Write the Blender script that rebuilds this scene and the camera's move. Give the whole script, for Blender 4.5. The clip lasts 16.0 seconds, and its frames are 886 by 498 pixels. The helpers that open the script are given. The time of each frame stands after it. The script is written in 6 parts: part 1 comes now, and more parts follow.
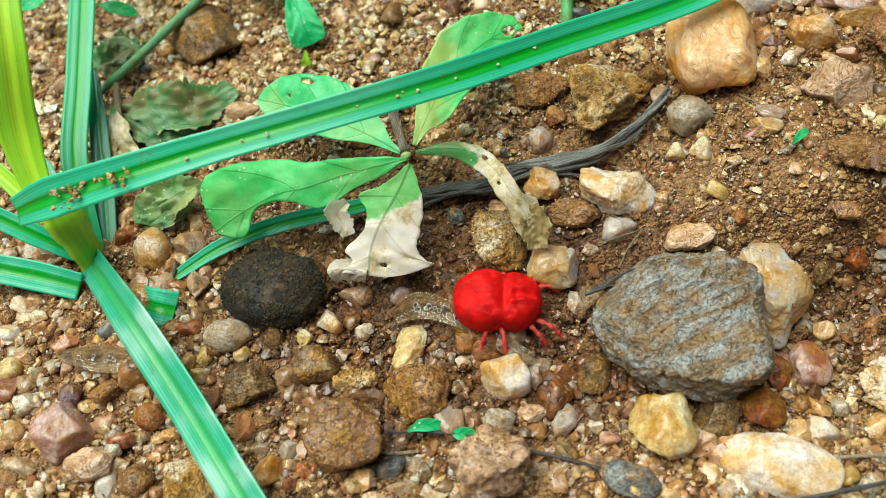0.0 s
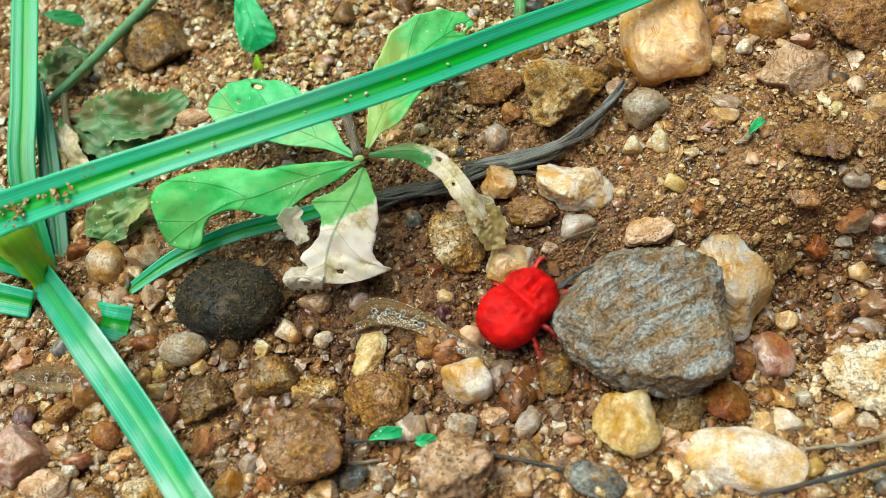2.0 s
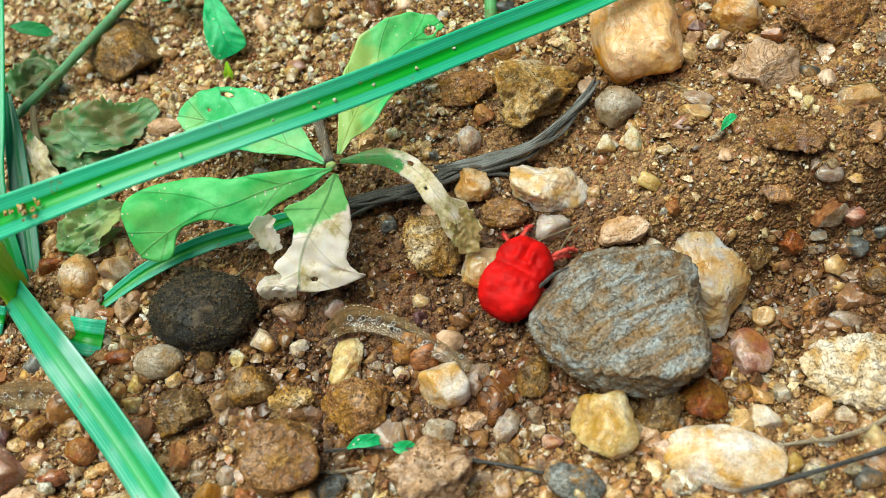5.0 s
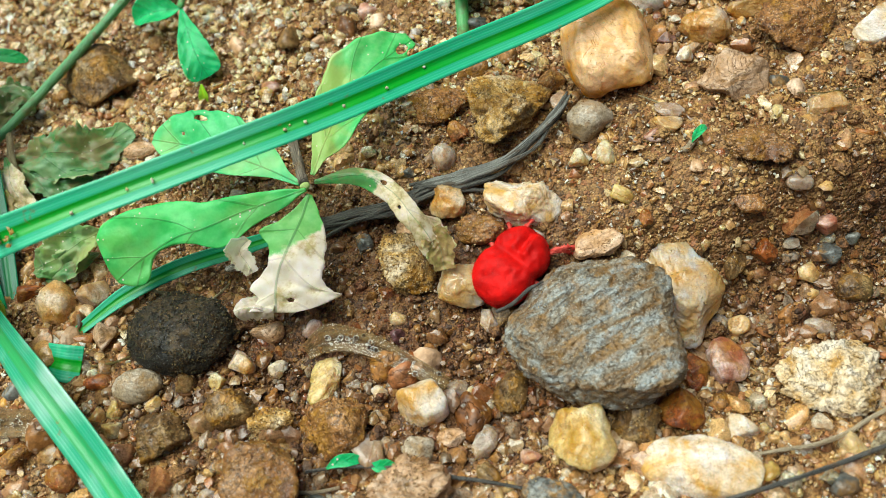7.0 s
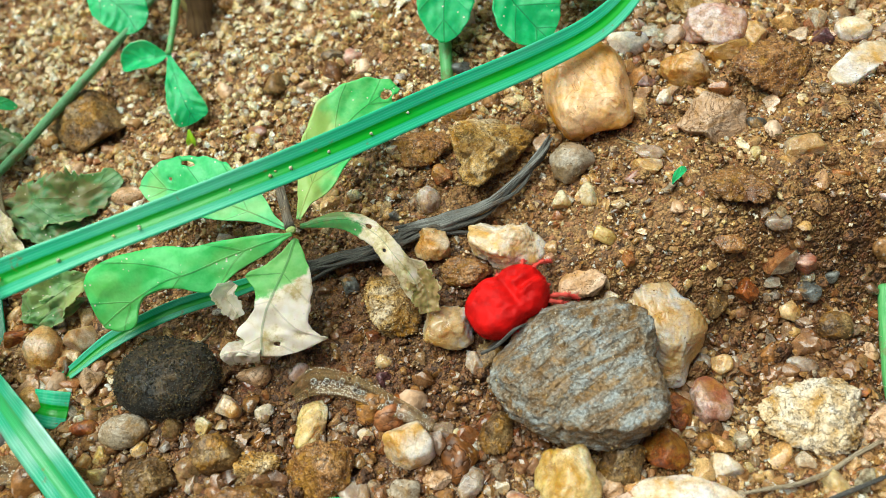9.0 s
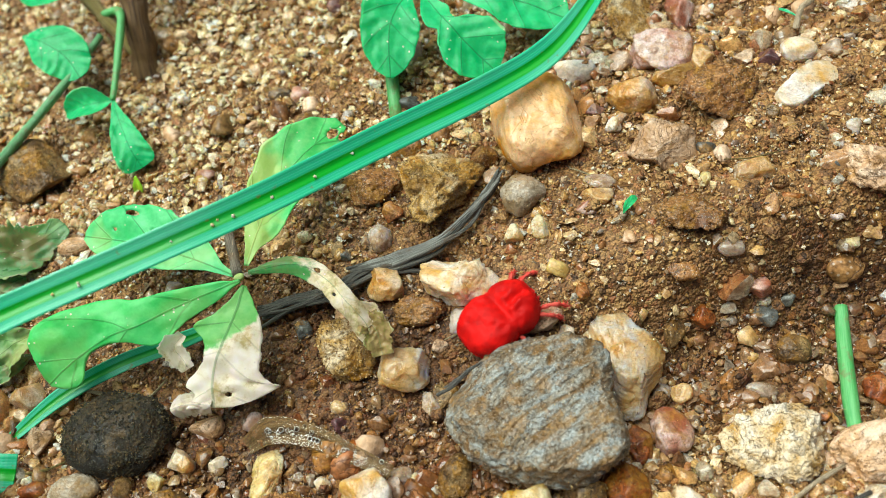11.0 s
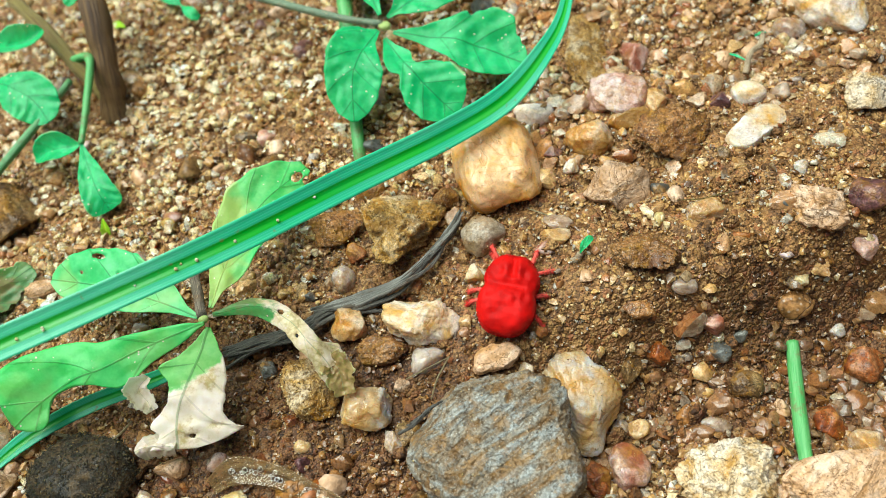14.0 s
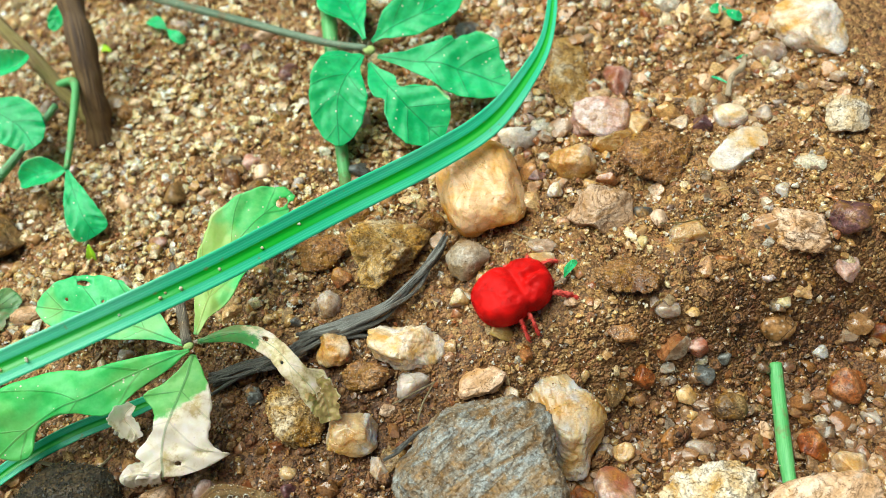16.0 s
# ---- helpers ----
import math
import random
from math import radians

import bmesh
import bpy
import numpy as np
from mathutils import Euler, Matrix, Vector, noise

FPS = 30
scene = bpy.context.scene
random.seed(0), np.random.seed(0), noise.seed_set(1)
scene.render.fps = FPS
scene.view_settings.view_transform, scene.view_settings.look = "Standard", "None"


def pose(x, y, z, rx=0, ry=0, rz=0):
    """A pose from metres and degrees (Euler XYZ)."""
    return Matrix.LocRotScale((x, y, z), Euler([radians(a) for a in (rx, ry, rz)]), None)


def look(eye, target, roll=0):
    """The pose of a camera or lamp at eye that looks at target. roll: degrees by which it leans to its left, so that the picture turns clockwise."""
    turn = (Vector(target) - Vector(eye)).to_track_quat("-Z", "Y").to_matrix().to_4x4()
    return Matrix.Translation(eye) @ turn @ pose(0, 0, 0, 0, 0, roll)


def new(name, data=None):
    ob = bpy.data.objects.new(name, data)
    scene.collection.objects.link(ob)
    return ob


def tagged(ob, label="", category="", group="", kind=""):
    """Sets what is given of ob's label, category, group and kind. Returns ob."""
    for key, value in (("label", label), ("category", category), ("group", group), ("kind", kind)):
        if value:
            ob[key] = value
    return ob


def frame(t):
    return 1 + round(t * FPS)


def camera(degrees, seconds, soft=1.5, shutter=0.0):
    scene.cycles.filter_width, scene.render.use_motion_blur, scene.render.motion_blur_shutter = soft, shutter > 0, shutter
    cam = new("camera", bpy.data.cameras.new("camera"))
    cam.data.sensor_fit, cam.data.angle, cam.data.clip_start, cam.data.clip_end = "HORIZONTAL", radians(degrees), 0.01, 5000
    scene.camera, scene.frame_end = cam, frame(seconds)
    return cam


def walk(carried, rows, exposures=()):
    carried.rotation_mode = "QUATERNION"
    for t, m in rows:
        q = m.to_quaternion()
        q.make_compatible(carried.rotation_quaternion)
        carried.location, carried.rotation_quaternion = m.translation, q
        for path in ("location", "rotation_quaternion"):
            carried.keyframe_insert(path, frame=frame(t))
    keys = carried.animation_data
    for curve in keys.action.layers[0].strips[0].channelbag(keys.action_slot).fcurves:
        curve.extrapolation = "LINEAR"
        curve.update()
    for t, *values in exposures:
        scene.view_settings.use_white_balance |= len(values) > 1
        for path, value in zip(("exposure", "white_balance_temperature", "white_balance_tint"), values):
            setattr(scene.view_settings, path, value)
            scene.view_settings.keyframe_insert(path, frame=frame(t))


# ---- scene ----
MM = 0.001  # the numbers below are millimetres

# ---- camera ----
cam = camera(51.51, 16.0, soft=0.4)
cam.data.dof.use_dof = True
cam.data.dof.focus_distance = 0.124
cam.data.dof.aperture_fstop = 23
PATH = [
    (0, -11.93, -59.37, 103.14, -0.003, -57.982, -7.129),
    (0.5, -10.98, -58.84, 103.32, -0.651, -58.173, -7.220),
    (1, -10.34, -58.59, 102.95, -1.042, -58.203, -7.166),
    (1.5, -9.45, -58.09, 102.61, -1.257, -58.384, -7.384),
    (2, -8.30, -57.50, 102.33, -1.824, -58.715, -7.699),
    (2.5, -7.70, -57.61, 102.31, -2.321, -58.789, -7.720),
    (3, -7.59, -57.79, 102.39, -2.402, -58.691, -7.615),
    (3.5, -7.38, -57.77, 102.35, -2.312, -58.621, -7.717),
    (4, -7.02, -57.17, 102.05, -2.637, -58.836, -7.769),
    (6.5, -4.04, -56.57, 102.21, -3.297, -58.981, -9.022),
    (7, -3.28, -56.56, 102.92, -3.605, -58.471, -9.161),
    (7.5, -3.06, -56.99, 103.61, -3.996, -57.461, -8.892),
    (8, -2.99, -56.95, 103.91, -4.438, -56.948, -8.633),
    (8.5, -2.55, -56.76, 104.05, -4.748, -56.715, -8.559),
    (9, -2.16, -56.53, 104.44, -5.118, -56.428, -8.398),
    (11.5, 3.33, -53.73, 104.39, -7.725, -55.561, -8.962),
    (12, 3.64, -54.15, 104.88, -7.744, -55.406, -8.761),
    (12.5, 3.83, -54.30, 105.24, -8.294, -55.028, -8.433),
    (13, 3.93, -54.81, 106.24, -9.153, -54.640, -7.714),
    (13.5, 4.51, -55.00, 106.70, -9.570, -54.288, -7.526),
    (14, 5.07, -55.23, 107.22, -10.081, -53.915, -7.250),
    (14.5, 5.17, -55.25, 107.51, -10.348, -53.683, -7.113),
    (15, 5.18, -55.15, 107.52, -10.466, -53.464, -7.002),
    (15.5, 5.91, -54.67, 108.05, -10.638, -53.439, -7.048),
    (16, 6.60, -54.14, 108.86, -11.015, -53.420, -6.862),
]
walk(cam, [(t, pose(x * MM, y * MM, z * MM, 90 + pitch, 0, yaw) @ pose(0, 0, 0, 0, 0, roll)) for t, x, y, z, yaw, pitch, roll in PATH],
     exposures=[(0, 0.57, 5650, -7), (9, 0.62, 5650, -7), (16, 0.73, 5650, -7)])

# ---- light: a sun veiled by bright haze ----
world = bpy.data.worlds.new("sky")
scene.world = world
world.use_nodes = True
wn = world.node_tree.nodes
sky = wn.new("ShaderNodeTexSky")
sky.sky_type, sky.sun_disc = "NISHITA", False
sky.sun_elevation, sky.sun_rotation = radians(70), radians(-65)
sky.air_density, sky.dust_density, sky.ozone_density = 1.0, 4.0, 0.6
world.node_tree.links.new(sky.outputs[0], wn["Background"].inputs[0])
wn["Background"].inputs[1].default_value = 0.022
sun = new("sun", bpy.data.lights.new("sun", "SUN"))
sun.data.energy, sun.data.angle, sun.data.color = 3.6, radians(56), (1.0, 0.93, 0.82)
sun.matrix_world = look((-0.32, 0.22, 0.9), (0, 0, 0))


# ---- materials ----
class Nodes:
    """A small writer of node materials."""

    def __init__(self, name):
        self.m = bpy.data.materials.new(name)
        self.m.use_nodes = True
        self.t = self.m.node_tree
        self.b = self.t.nodes["Principled BSDF"]

    def add(self, kind, **sockets):
        n = self.t.nodes.new("ShaderNode" + kind)
        for k, v in sockets.items():
            self.put(n, k, v)
        return n

    def put(self, n, key, v):
        s = n.inputs[int(key[1:])] if key[0] == "i" and key[1:].isdigit() else n.inputs[key.replace("_", " ")]
        if isinstance(v, bpy.types.NodeSocket):
            self.t.links.new(v, s)
        else:
            s.default_value = v

    def set(self, **sockets):
        for k, v in sockets.items():
            self.put(self.b, k, v)

    def math(self, op, a, b=0.0, c=0.0):
        n = self.add("Math", i0=a, i1=b, i2=c)
        n.operation = op
        return n.outputs[0]

    def mix(self, f, a, b, mode="MIX"):
        n = self.t.nodes.new("ShaderNodeMix")
        n.data_type, n.blend_type = "RGBA", mode
        for k, v in ((0, f), (6, a), (7, b)):
            if isinstance(v, bpy.types.NodeSocket):
                self.t.links.new(v, n.inputs[k])
            else:
                n.inputs[k].default_value = v if k == 0 else (*v, 1)
        return n.outputs[2]

    def ramp(self, f, stops):
        n = self.t.nodes.new("ShaderNodeValToRGB")
        self.t.links.new(f, n.inputs[0])
        e = n.color_ramp.elements
        while len(e) < len(stops):
            e.new(0.5)
        for el, (p, c) in zip(e, stops):
            el.position, el.color = p, (*c, 1)
        return n.outputs[0]

    def step(self, f, a, b):
        n = self.add("MapRange", i0=f, i1=a, i2=b)
        n.interpolation_type = "SMOOTHSTEP"
        return n.outputs[0]

    def coords(self, per_object=True):
        """Object coordinates, shifted for each object, so that no two stones show the same veins."""
        at = self.add("TexCoord").outputs["Object"]
        if per_object:
            r = self.add("ObjectInfo").outputs["Random"]
            n = self.add("VectorMath", i0=at)
            n.operation = "ADD"
            self.t.links.new(r, n.inputs[1])
            return n.outputs[0]
        return at

    def noise(self, at, scale, detail=4.0, rough=0.55, warp=0.0):
        return self.add("TexNoise", Vector=at, Scale=scale, Detail=detail, Roughness=rough, Distortion=warp).outputs[0]

    def stretch(self, at, x, y, z, turn=0.0):
        if turn:
            at = self.add("Mapping", i0=at, i2=(0, 0, radians(turn))).outputs[0]
        return self.add("Mapping", i0=at, i3=(x, y, z)).outputs[0]

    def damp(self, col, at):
        """Darker where water has soaked the hollow in the middle of the patch, and along the bank's foot, there partly
        as painted shade.
        """
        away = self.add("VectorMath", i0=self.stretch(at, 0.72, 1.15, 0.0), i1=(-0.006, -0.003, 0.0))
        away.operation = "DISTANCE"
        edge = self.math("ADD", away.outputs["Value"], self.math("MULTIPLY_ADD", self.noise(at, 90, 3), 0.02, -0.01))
        # foot of the bank: wet soil, with the overhang's shade painted into its colour
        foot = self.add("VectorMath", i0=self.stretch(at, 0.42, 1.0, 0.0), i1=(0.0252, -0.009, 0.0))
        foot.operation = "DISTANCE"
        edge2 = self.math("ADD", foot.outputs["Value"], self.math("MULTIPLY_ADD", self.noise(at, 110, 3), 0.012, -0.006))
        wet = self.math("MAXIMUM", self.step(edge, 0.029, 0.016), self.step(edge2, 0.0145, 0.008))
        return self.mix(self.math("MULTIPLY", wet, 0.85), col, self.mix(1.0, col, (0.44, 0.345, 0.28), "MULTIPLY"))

    def bump(self, h, strength, dist, under=None):
        n = self.add("Bump", Strength=strength, Distance=dist, Height=h)
        if under is not None:
            self.t.links.new(under, n.inputs["Normal"])
        return n.outputs[0]


def stone_mat(name, a, b, c, vein=(0.05, 0.02, 0.01), rough=0.38, scale=170.0, dirt=0.35, clear=0.0, layered=0.0, speck=0.0, bump=0.6, grain=0.75):
    """Stone of three colours in patches, with dark cracks, fine grain, soil in the hollows and a damp surface."""
    k = Nodes(name)
    a, b, c = ((q[0], 0.95 * q[1], min(0.9, 1.05 * q[2])) for q in (a, b, c))
    at = k.coords()
    big = k.noise(k.stretch(at, 1 - 0.6 * layered, 1 + 1.6 * layered, 1 + 3 * layered, -32), scale, 5, 0.6, 0.6)
    fine = k.noise(at, scale * 7, 3, 0.65)
    col = k.ramp(big, [(0.36, a), (0.5, b), (0.62, c)])
    col = k.mix(grain, col, k.ramp(fine, [(0.34, (0.2, 0.17, 0.12)), (0.5, (0.8, 0.78, 0.74)), (0.62, (1.15, 1.15, 1.12))]), "MULTIPLY")
    micro = k.noise(at, 3800, 2, 0.6)
    col = k.mix(0.8 * grain, col, k.ramp(micro, [(0.36, (0.35, 0.3, 0.24)), (0.5, (0.9, 0.9, 0.88)), (0.6, (1.2, 1.2, 1.2))]), "MULTIPLY")
    crack = k.math("ABSOLUTE", k.math("SUBTRACT", k.noise(at, scale * 1.3, 4, 0.6, 1.2), 0.5))
    line = k.step(crack, 0.016, 0.0)
    col = k.mix(k.math("MULTIPLY", line, 0.6 if clear < 0.3 else 0.25), col, vein)
    if speck:
        v = k.add("TexVoronoi", Vector=at, Scale=scale * 11)
        col = k.mix(k.math("MULTIPLY", k.step(v.outputs["Distance"], 0.3, 0.15), speck), col, (0.75, 0.72, 0.65))
    mud = k.step(k.noise(at, scale * 1.2, 6, 0.72), 0.49, 0.6)
    grit = k.add("TexVoronoi", Vector=at, Scale=1900.0)
    soil = k.mix(grit.outputs["Color"], (0.17, 0.072, 0.018), (0.52, 0.29, 0.09))
    col = k.mix(k.math("MULTIPLY", mud, min(1.0, 1.25 * dirt)), col, soil)
    tone = k.add("ObjectInfo").outputs["Random"]
    col = k.add("HueSaturation", Hue=0.5, Saturation=1.15, Value=k.math("MULTIPLY_ADD", tone, 0.3, 0.85), Color=col).outputs[0]
    h = k.math("ADD", k.math("MULTIPLY", big, 1.2), k.math("MULTIPLY", fine, 0.28))
    h = k.math("SUBTRACT", h, k.math("MULTIPLY", line, 0.25))
    h = k.math("ADD", h, k.math("MULTIPLY", k.math("MULTIPLY", mud, grit.outputs["Distance"]), 0.6 * dirt))
    k.set(Base_Color=col, Roughness=k.math("MULTIPLY_ADD", fine, 0.4, rough - 0.15), Normal=k.bump(h, min(1.0, 0.75 * bump), 0.0008),
          Coat_Weight=0.12 + 0.15 * clear * (rough < 0.5), Coat_Roughness=0.12)
    if clear:
        k.set(Subsurface_Weight=0.55 * clear, Subsurface_Radius=(0.005, 0.003, 0.0013), Subsurface_Scale=1.0)
    return k.m


STONES = {
    "schist": stone_mat("grey_schist", (0.25, 0.155, 0.065), (0.31, 0.275, 0.19), (0.41, 0.44, 0.39), (0.14, 0.075, 0.03), 0.4, 300, 0.35, layered=0.75, speck=0.35, bump=1.3, grain=0.55),
    "amber": stone_mat("amber_quartz", (0.60, 0.27, 0.05), (0.73, 0.43, 0.16), (0.80, 0.57, 0.32), (0.40, 0.14, 0.02), 0.36, 110, 0.15, clear=0.6, grain=0.2),
    "cream": stone_mat("cream_quartz", (0.66, 0.42, 0.15), (0.80, 0.68, 0.47), (0.85, 0.80, 0.68), (0.45, 0.21, 0.05), 0.42, 190, 0.14, clear=0.4, grain=0.3),
    "milky": stone_mat("milky_quartz", (0.48, 0.26, 0.08), (0.60, 0.42, 0.21), (0.70, 0.58, 0.41), (0.32, 0.16, 0.04), 0.3, 170, 0.45, clear=0.7, grain=0.4),
    "yellow": stone_mat("yellow_quartz", (0.50, 0.32, 0.09), (0.70, 0.54, 0.25), (0.80, 0.72, 0.48), (0.36, 0.17, 0.03), 0.34, 160, 0.4, clear=0.7, grain=0.35),
    "clear": stone_mat("clear_quartz", (0.34, 0.24, 0.15), (0.48, 0.40, 0.30), (0.62, 0.56, 0.46), (0.30, 0.20, 0.09), 0.2, 190, 0.35, clear=0.9, grain=0.35),
    "tan": stone_mat("tan_gneiss", (0.50, 0.31, 0.15), (0.68, 0.48, 0.29), (0.78, 0.62, 0.43), (0.18, 0.085, 0.03), 0.5, 220, 0.22, layered=0.7, bump=1.0, grain=0.35),
    "brown": stone_mat("brown_mudstone", (0.18, 0.08, 0.03), (0.34, 0.18, 0.07), (0.48, 0.29, 0.13), (0.07, 0.03, 0.012), 0.5, 260, 0.6, speck=0.3, bump=1.2),
    "ochre": stone_mat("ochre_crust", (0.42, 0.23, 0.06), (0.62, 0.43, 0.17), (0.72, 0.60, 0.37), (0.09, 0.045, 0.012), 0.5, 260, 0.5, speck=0.3, bump=1.2, grain=0.6),
    "rust": stone_mat("rust_ironstone", (0.17, 0.05, 0.022), (0.34, 0.125, 0.05), (0.46, 0.24, 0.12), (0.06, 0.02, 0.01), 0.46, 210, 0.5),
    "rose": stone_mat("rose_quartz", (0.36, 0.15, 0.09), (0.60, 0.40, 0.30), (0.78, 0.66, 0.56), (0.24, 0.07, 0.04), 0.34, 180, 0.4, clear=0.5, grain=0.4),
    "purple": stone_mat("purple_pebble", (0.10, 0.045, 0.045), (0.18, 0.095, 0.09), (0.30, 0.18, 0.15), (0.04, 0.02, 0.02), 0.36, 200, 0.35),
    "honey": stone_mat("honey_quartz", (0.58, 0.34, 0.10), (0.62, 0.48, 0.27), (0.54, 0.57, 0.54), (0.36, 0.19, 0.03), 0.3, 120, 0.2, clear=0.9, grain=0.25),
    "grey": stone_mat("grey_olive_pebble", (0.28, 0.21, 0.11), (0.45, 0.38, 0.25), (0.60, 0.54, 0.40), (0.16, 0.10, 0.04), 0.45, 260, 0.35, grain=0.5),
    "slate": stone_mat("blue_slate", (0.07, 0.075, 0.065), (0.15, 0.16, 0.14), (0.28, 0.29, 0.24), (0.05, 0.04, 0.03), 0.38, 220, 0.45),
    "olive": stone_mat("olive_rock", (0.09, 0.05, 0.02), (0.21, 0.13, 0.055), (0.36, 0.26, 0.12), (0.04, 0.03, 0.012), 0.42, 230, 0.6, bump=1.1),
    "chalk": stone_mat("pale_conglomerate", (0.56, 0.36, 0.13), (0.82, 0.68, 0.42), (0.88, 0.80, 0.60), (0.20, 0.11, 0.04), 0.6, 330, 0.12, speck=0.4, bump=1.3, grain=0.4),
    "black": stone_mat("black_clod", (0.010, 0.008, 0.004), (0.032, 0.024, 0.012), (0.085, 0.062, 0.028), (0.01, 0.01, 0.005), 0.8, 320, 0.08, speck=0.12, bump=1.4),
}


def soil_mat():
    """Damp sandy loam: dark brown fines with pale and rusty grains."""
    k = Nodes("damp_soil")
    at = k.coords(False)
    patch = k.noise(at, 38, 4, 0.6)
    mid = k.noise(at, 240, 5, 0.7)
    col = k.ramp(mid, [(0.3, (0.035, 0.014, 0.004)), (0.5, (0.27, 0.122, 0.032)), (0.68, (0.54, 0.30, 0.095))])
    col = k.mix(k.step(patch, 0.42, 0.62), col, k.mix(0.4, col, (0.20, 0.088, 0.024)))
    g = k.add("TexVoronoi", Vector=at, Scale=1300.0)
    tint = k.ramp(g.outputs["Color"], [(0.1, (0.05, 0.02, 0.006)), (0.4, (0.31, 0.142, 0.04)), (0.65, (0.58, 0.34, 0.12)), (0.85, (0.42, 0.15, 0.055)), (0.97, (0.76, 0.60, 0.36))])
    col = k.mix(0.68, col, tint)
    g2 = k.add("TexVoronoi", Vector=at, Scale=2900.0)
    micro = k.noise(at, 3600, 2, 0.6)
    col = k.mix(0.7, col, k.ramp(micro, [(0.36, (0.3, 0.26, 0.2)), (0.5, (0.9, 0.9, 0.88)), (0.6, (1.25, 1.22, 1.18))]), "MULTIPLY")
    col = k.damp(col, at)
    h = k.math("ADD", k.math("MULTIPLY", mid, 0.8), k.math("SUBTRACT", 0.6, k.math("ADD", g.outputs["Distance"], k.math("MULTIPLY", g2.outputs["Distance"], 0.5))))
    k.set(Base_Color=col, Roughness=k.math("MULTIPLY_ADD", mid, 0.5, 0.4), Normal=k.bump(h, 1.0, 0.0008), Coat_Weight=0.08, Coat_Roughness=0.25)
    return k.m


def grit_mat(name, stops, rough=0.35, wet=False, clear=0.15, muddy=0.55, patches=0.0):
    """Loose grains: each takes its own colour."""
    k = Nodes(name)
    r = k.add("NewGeometry").outputs["Random Per Island"]
    at = k.coords(False)
    fine = k.noise(at, 1500, 3, 0.7)
    col = k.ramp(r, stops)
    if patches:
        col = k.mix(k.math("MULTIPLY", k.step(k.noise(at, 700, 4, 0.6, 0.5), 0.42, 0.6), patches), col, k.mix(0.5, col, (0.70, 0.36, 0.12)))
    col = k.mix(0.7 - 0.4 * patches, col, k.ramp(fine, [(0.36, (0.22, 0.17, 0.10)), (0.5, (0.85, 0.84, 0.80)), (0.6, (1.2, 1.2, 1.15))]), "MULTIPLY")
    micro = k.noise(at, 4200, 2, 0.6)
    col = k.mix(0.5, col, k.ramp(micro, [(0.38, (0.4, 0.35, 0.3)), (0.55, (1.1, 1.1, 1.1))]), "MULTIPLY")
    mud = k.step(k.noise(at, 420, 4, 0.65), 0.5, 0.62)
    col = k.mix(k.math("MULTIPLY", mud, muddy), col, (0.32, 0.15, 0.04))
    if wet:
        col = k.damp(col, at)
    k.set(Base_Color=col, Roughness=k.math("MULTIPLY_ADD", mud, 0.3, rough - 0.1), Normal=k.bump(fine, 0.4, 0.0003), Coat_Weight=0.35, Coat_Roughness=0.1,
          Subsurface_Weight=clear, Subsurface_Radius=(0.0016, 0.001, 0.0005), Subsurface_Scale=1.0)
    return k.m


SOIL = soil_mat()
GRIT_STOPS = [(0.0, (0.09, 0.039, 0.013)), (0.14, (0.26, 0.125, 0.038)), (0.3, (0.58, 0.32, 0.10)), (0.46, (0.72, 0.48, 0.19)),
              (0.56, (0.34, 0.11, 0.04)), (0.66, (0.60, 0.36, 0.16)), (0.8, (0.76, 0.59, 0.33)), (0.88, (0.20, 0.11, 0.07)), (0.95, (0.60, 0.55, 0.46)), (1.0, (0.84, 0.77, 0.62))]
CRUST = grit_mat("sand_crust", [(0.0, (0.12, 0.06, 0.02)), (0.4, (0.30, 0.17, 0.05)), (0.75, (0.52, 0.33, 0.11)), (1.0, (0.70, 0.54, 0.27))], 0.6)
DARK_CRUST = grit_mat("dark_crust", [(0.0, (0.012, 0.011, 0.006)), (0.7, (0.04, 0.036, 0.016)), (0.93, (0.10, 0.07, 0.024)), (1.0, (0.34, 0.22, 0.07))], 0.75, muddy=0.12)
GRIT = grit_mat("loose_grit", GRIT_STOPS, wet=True)


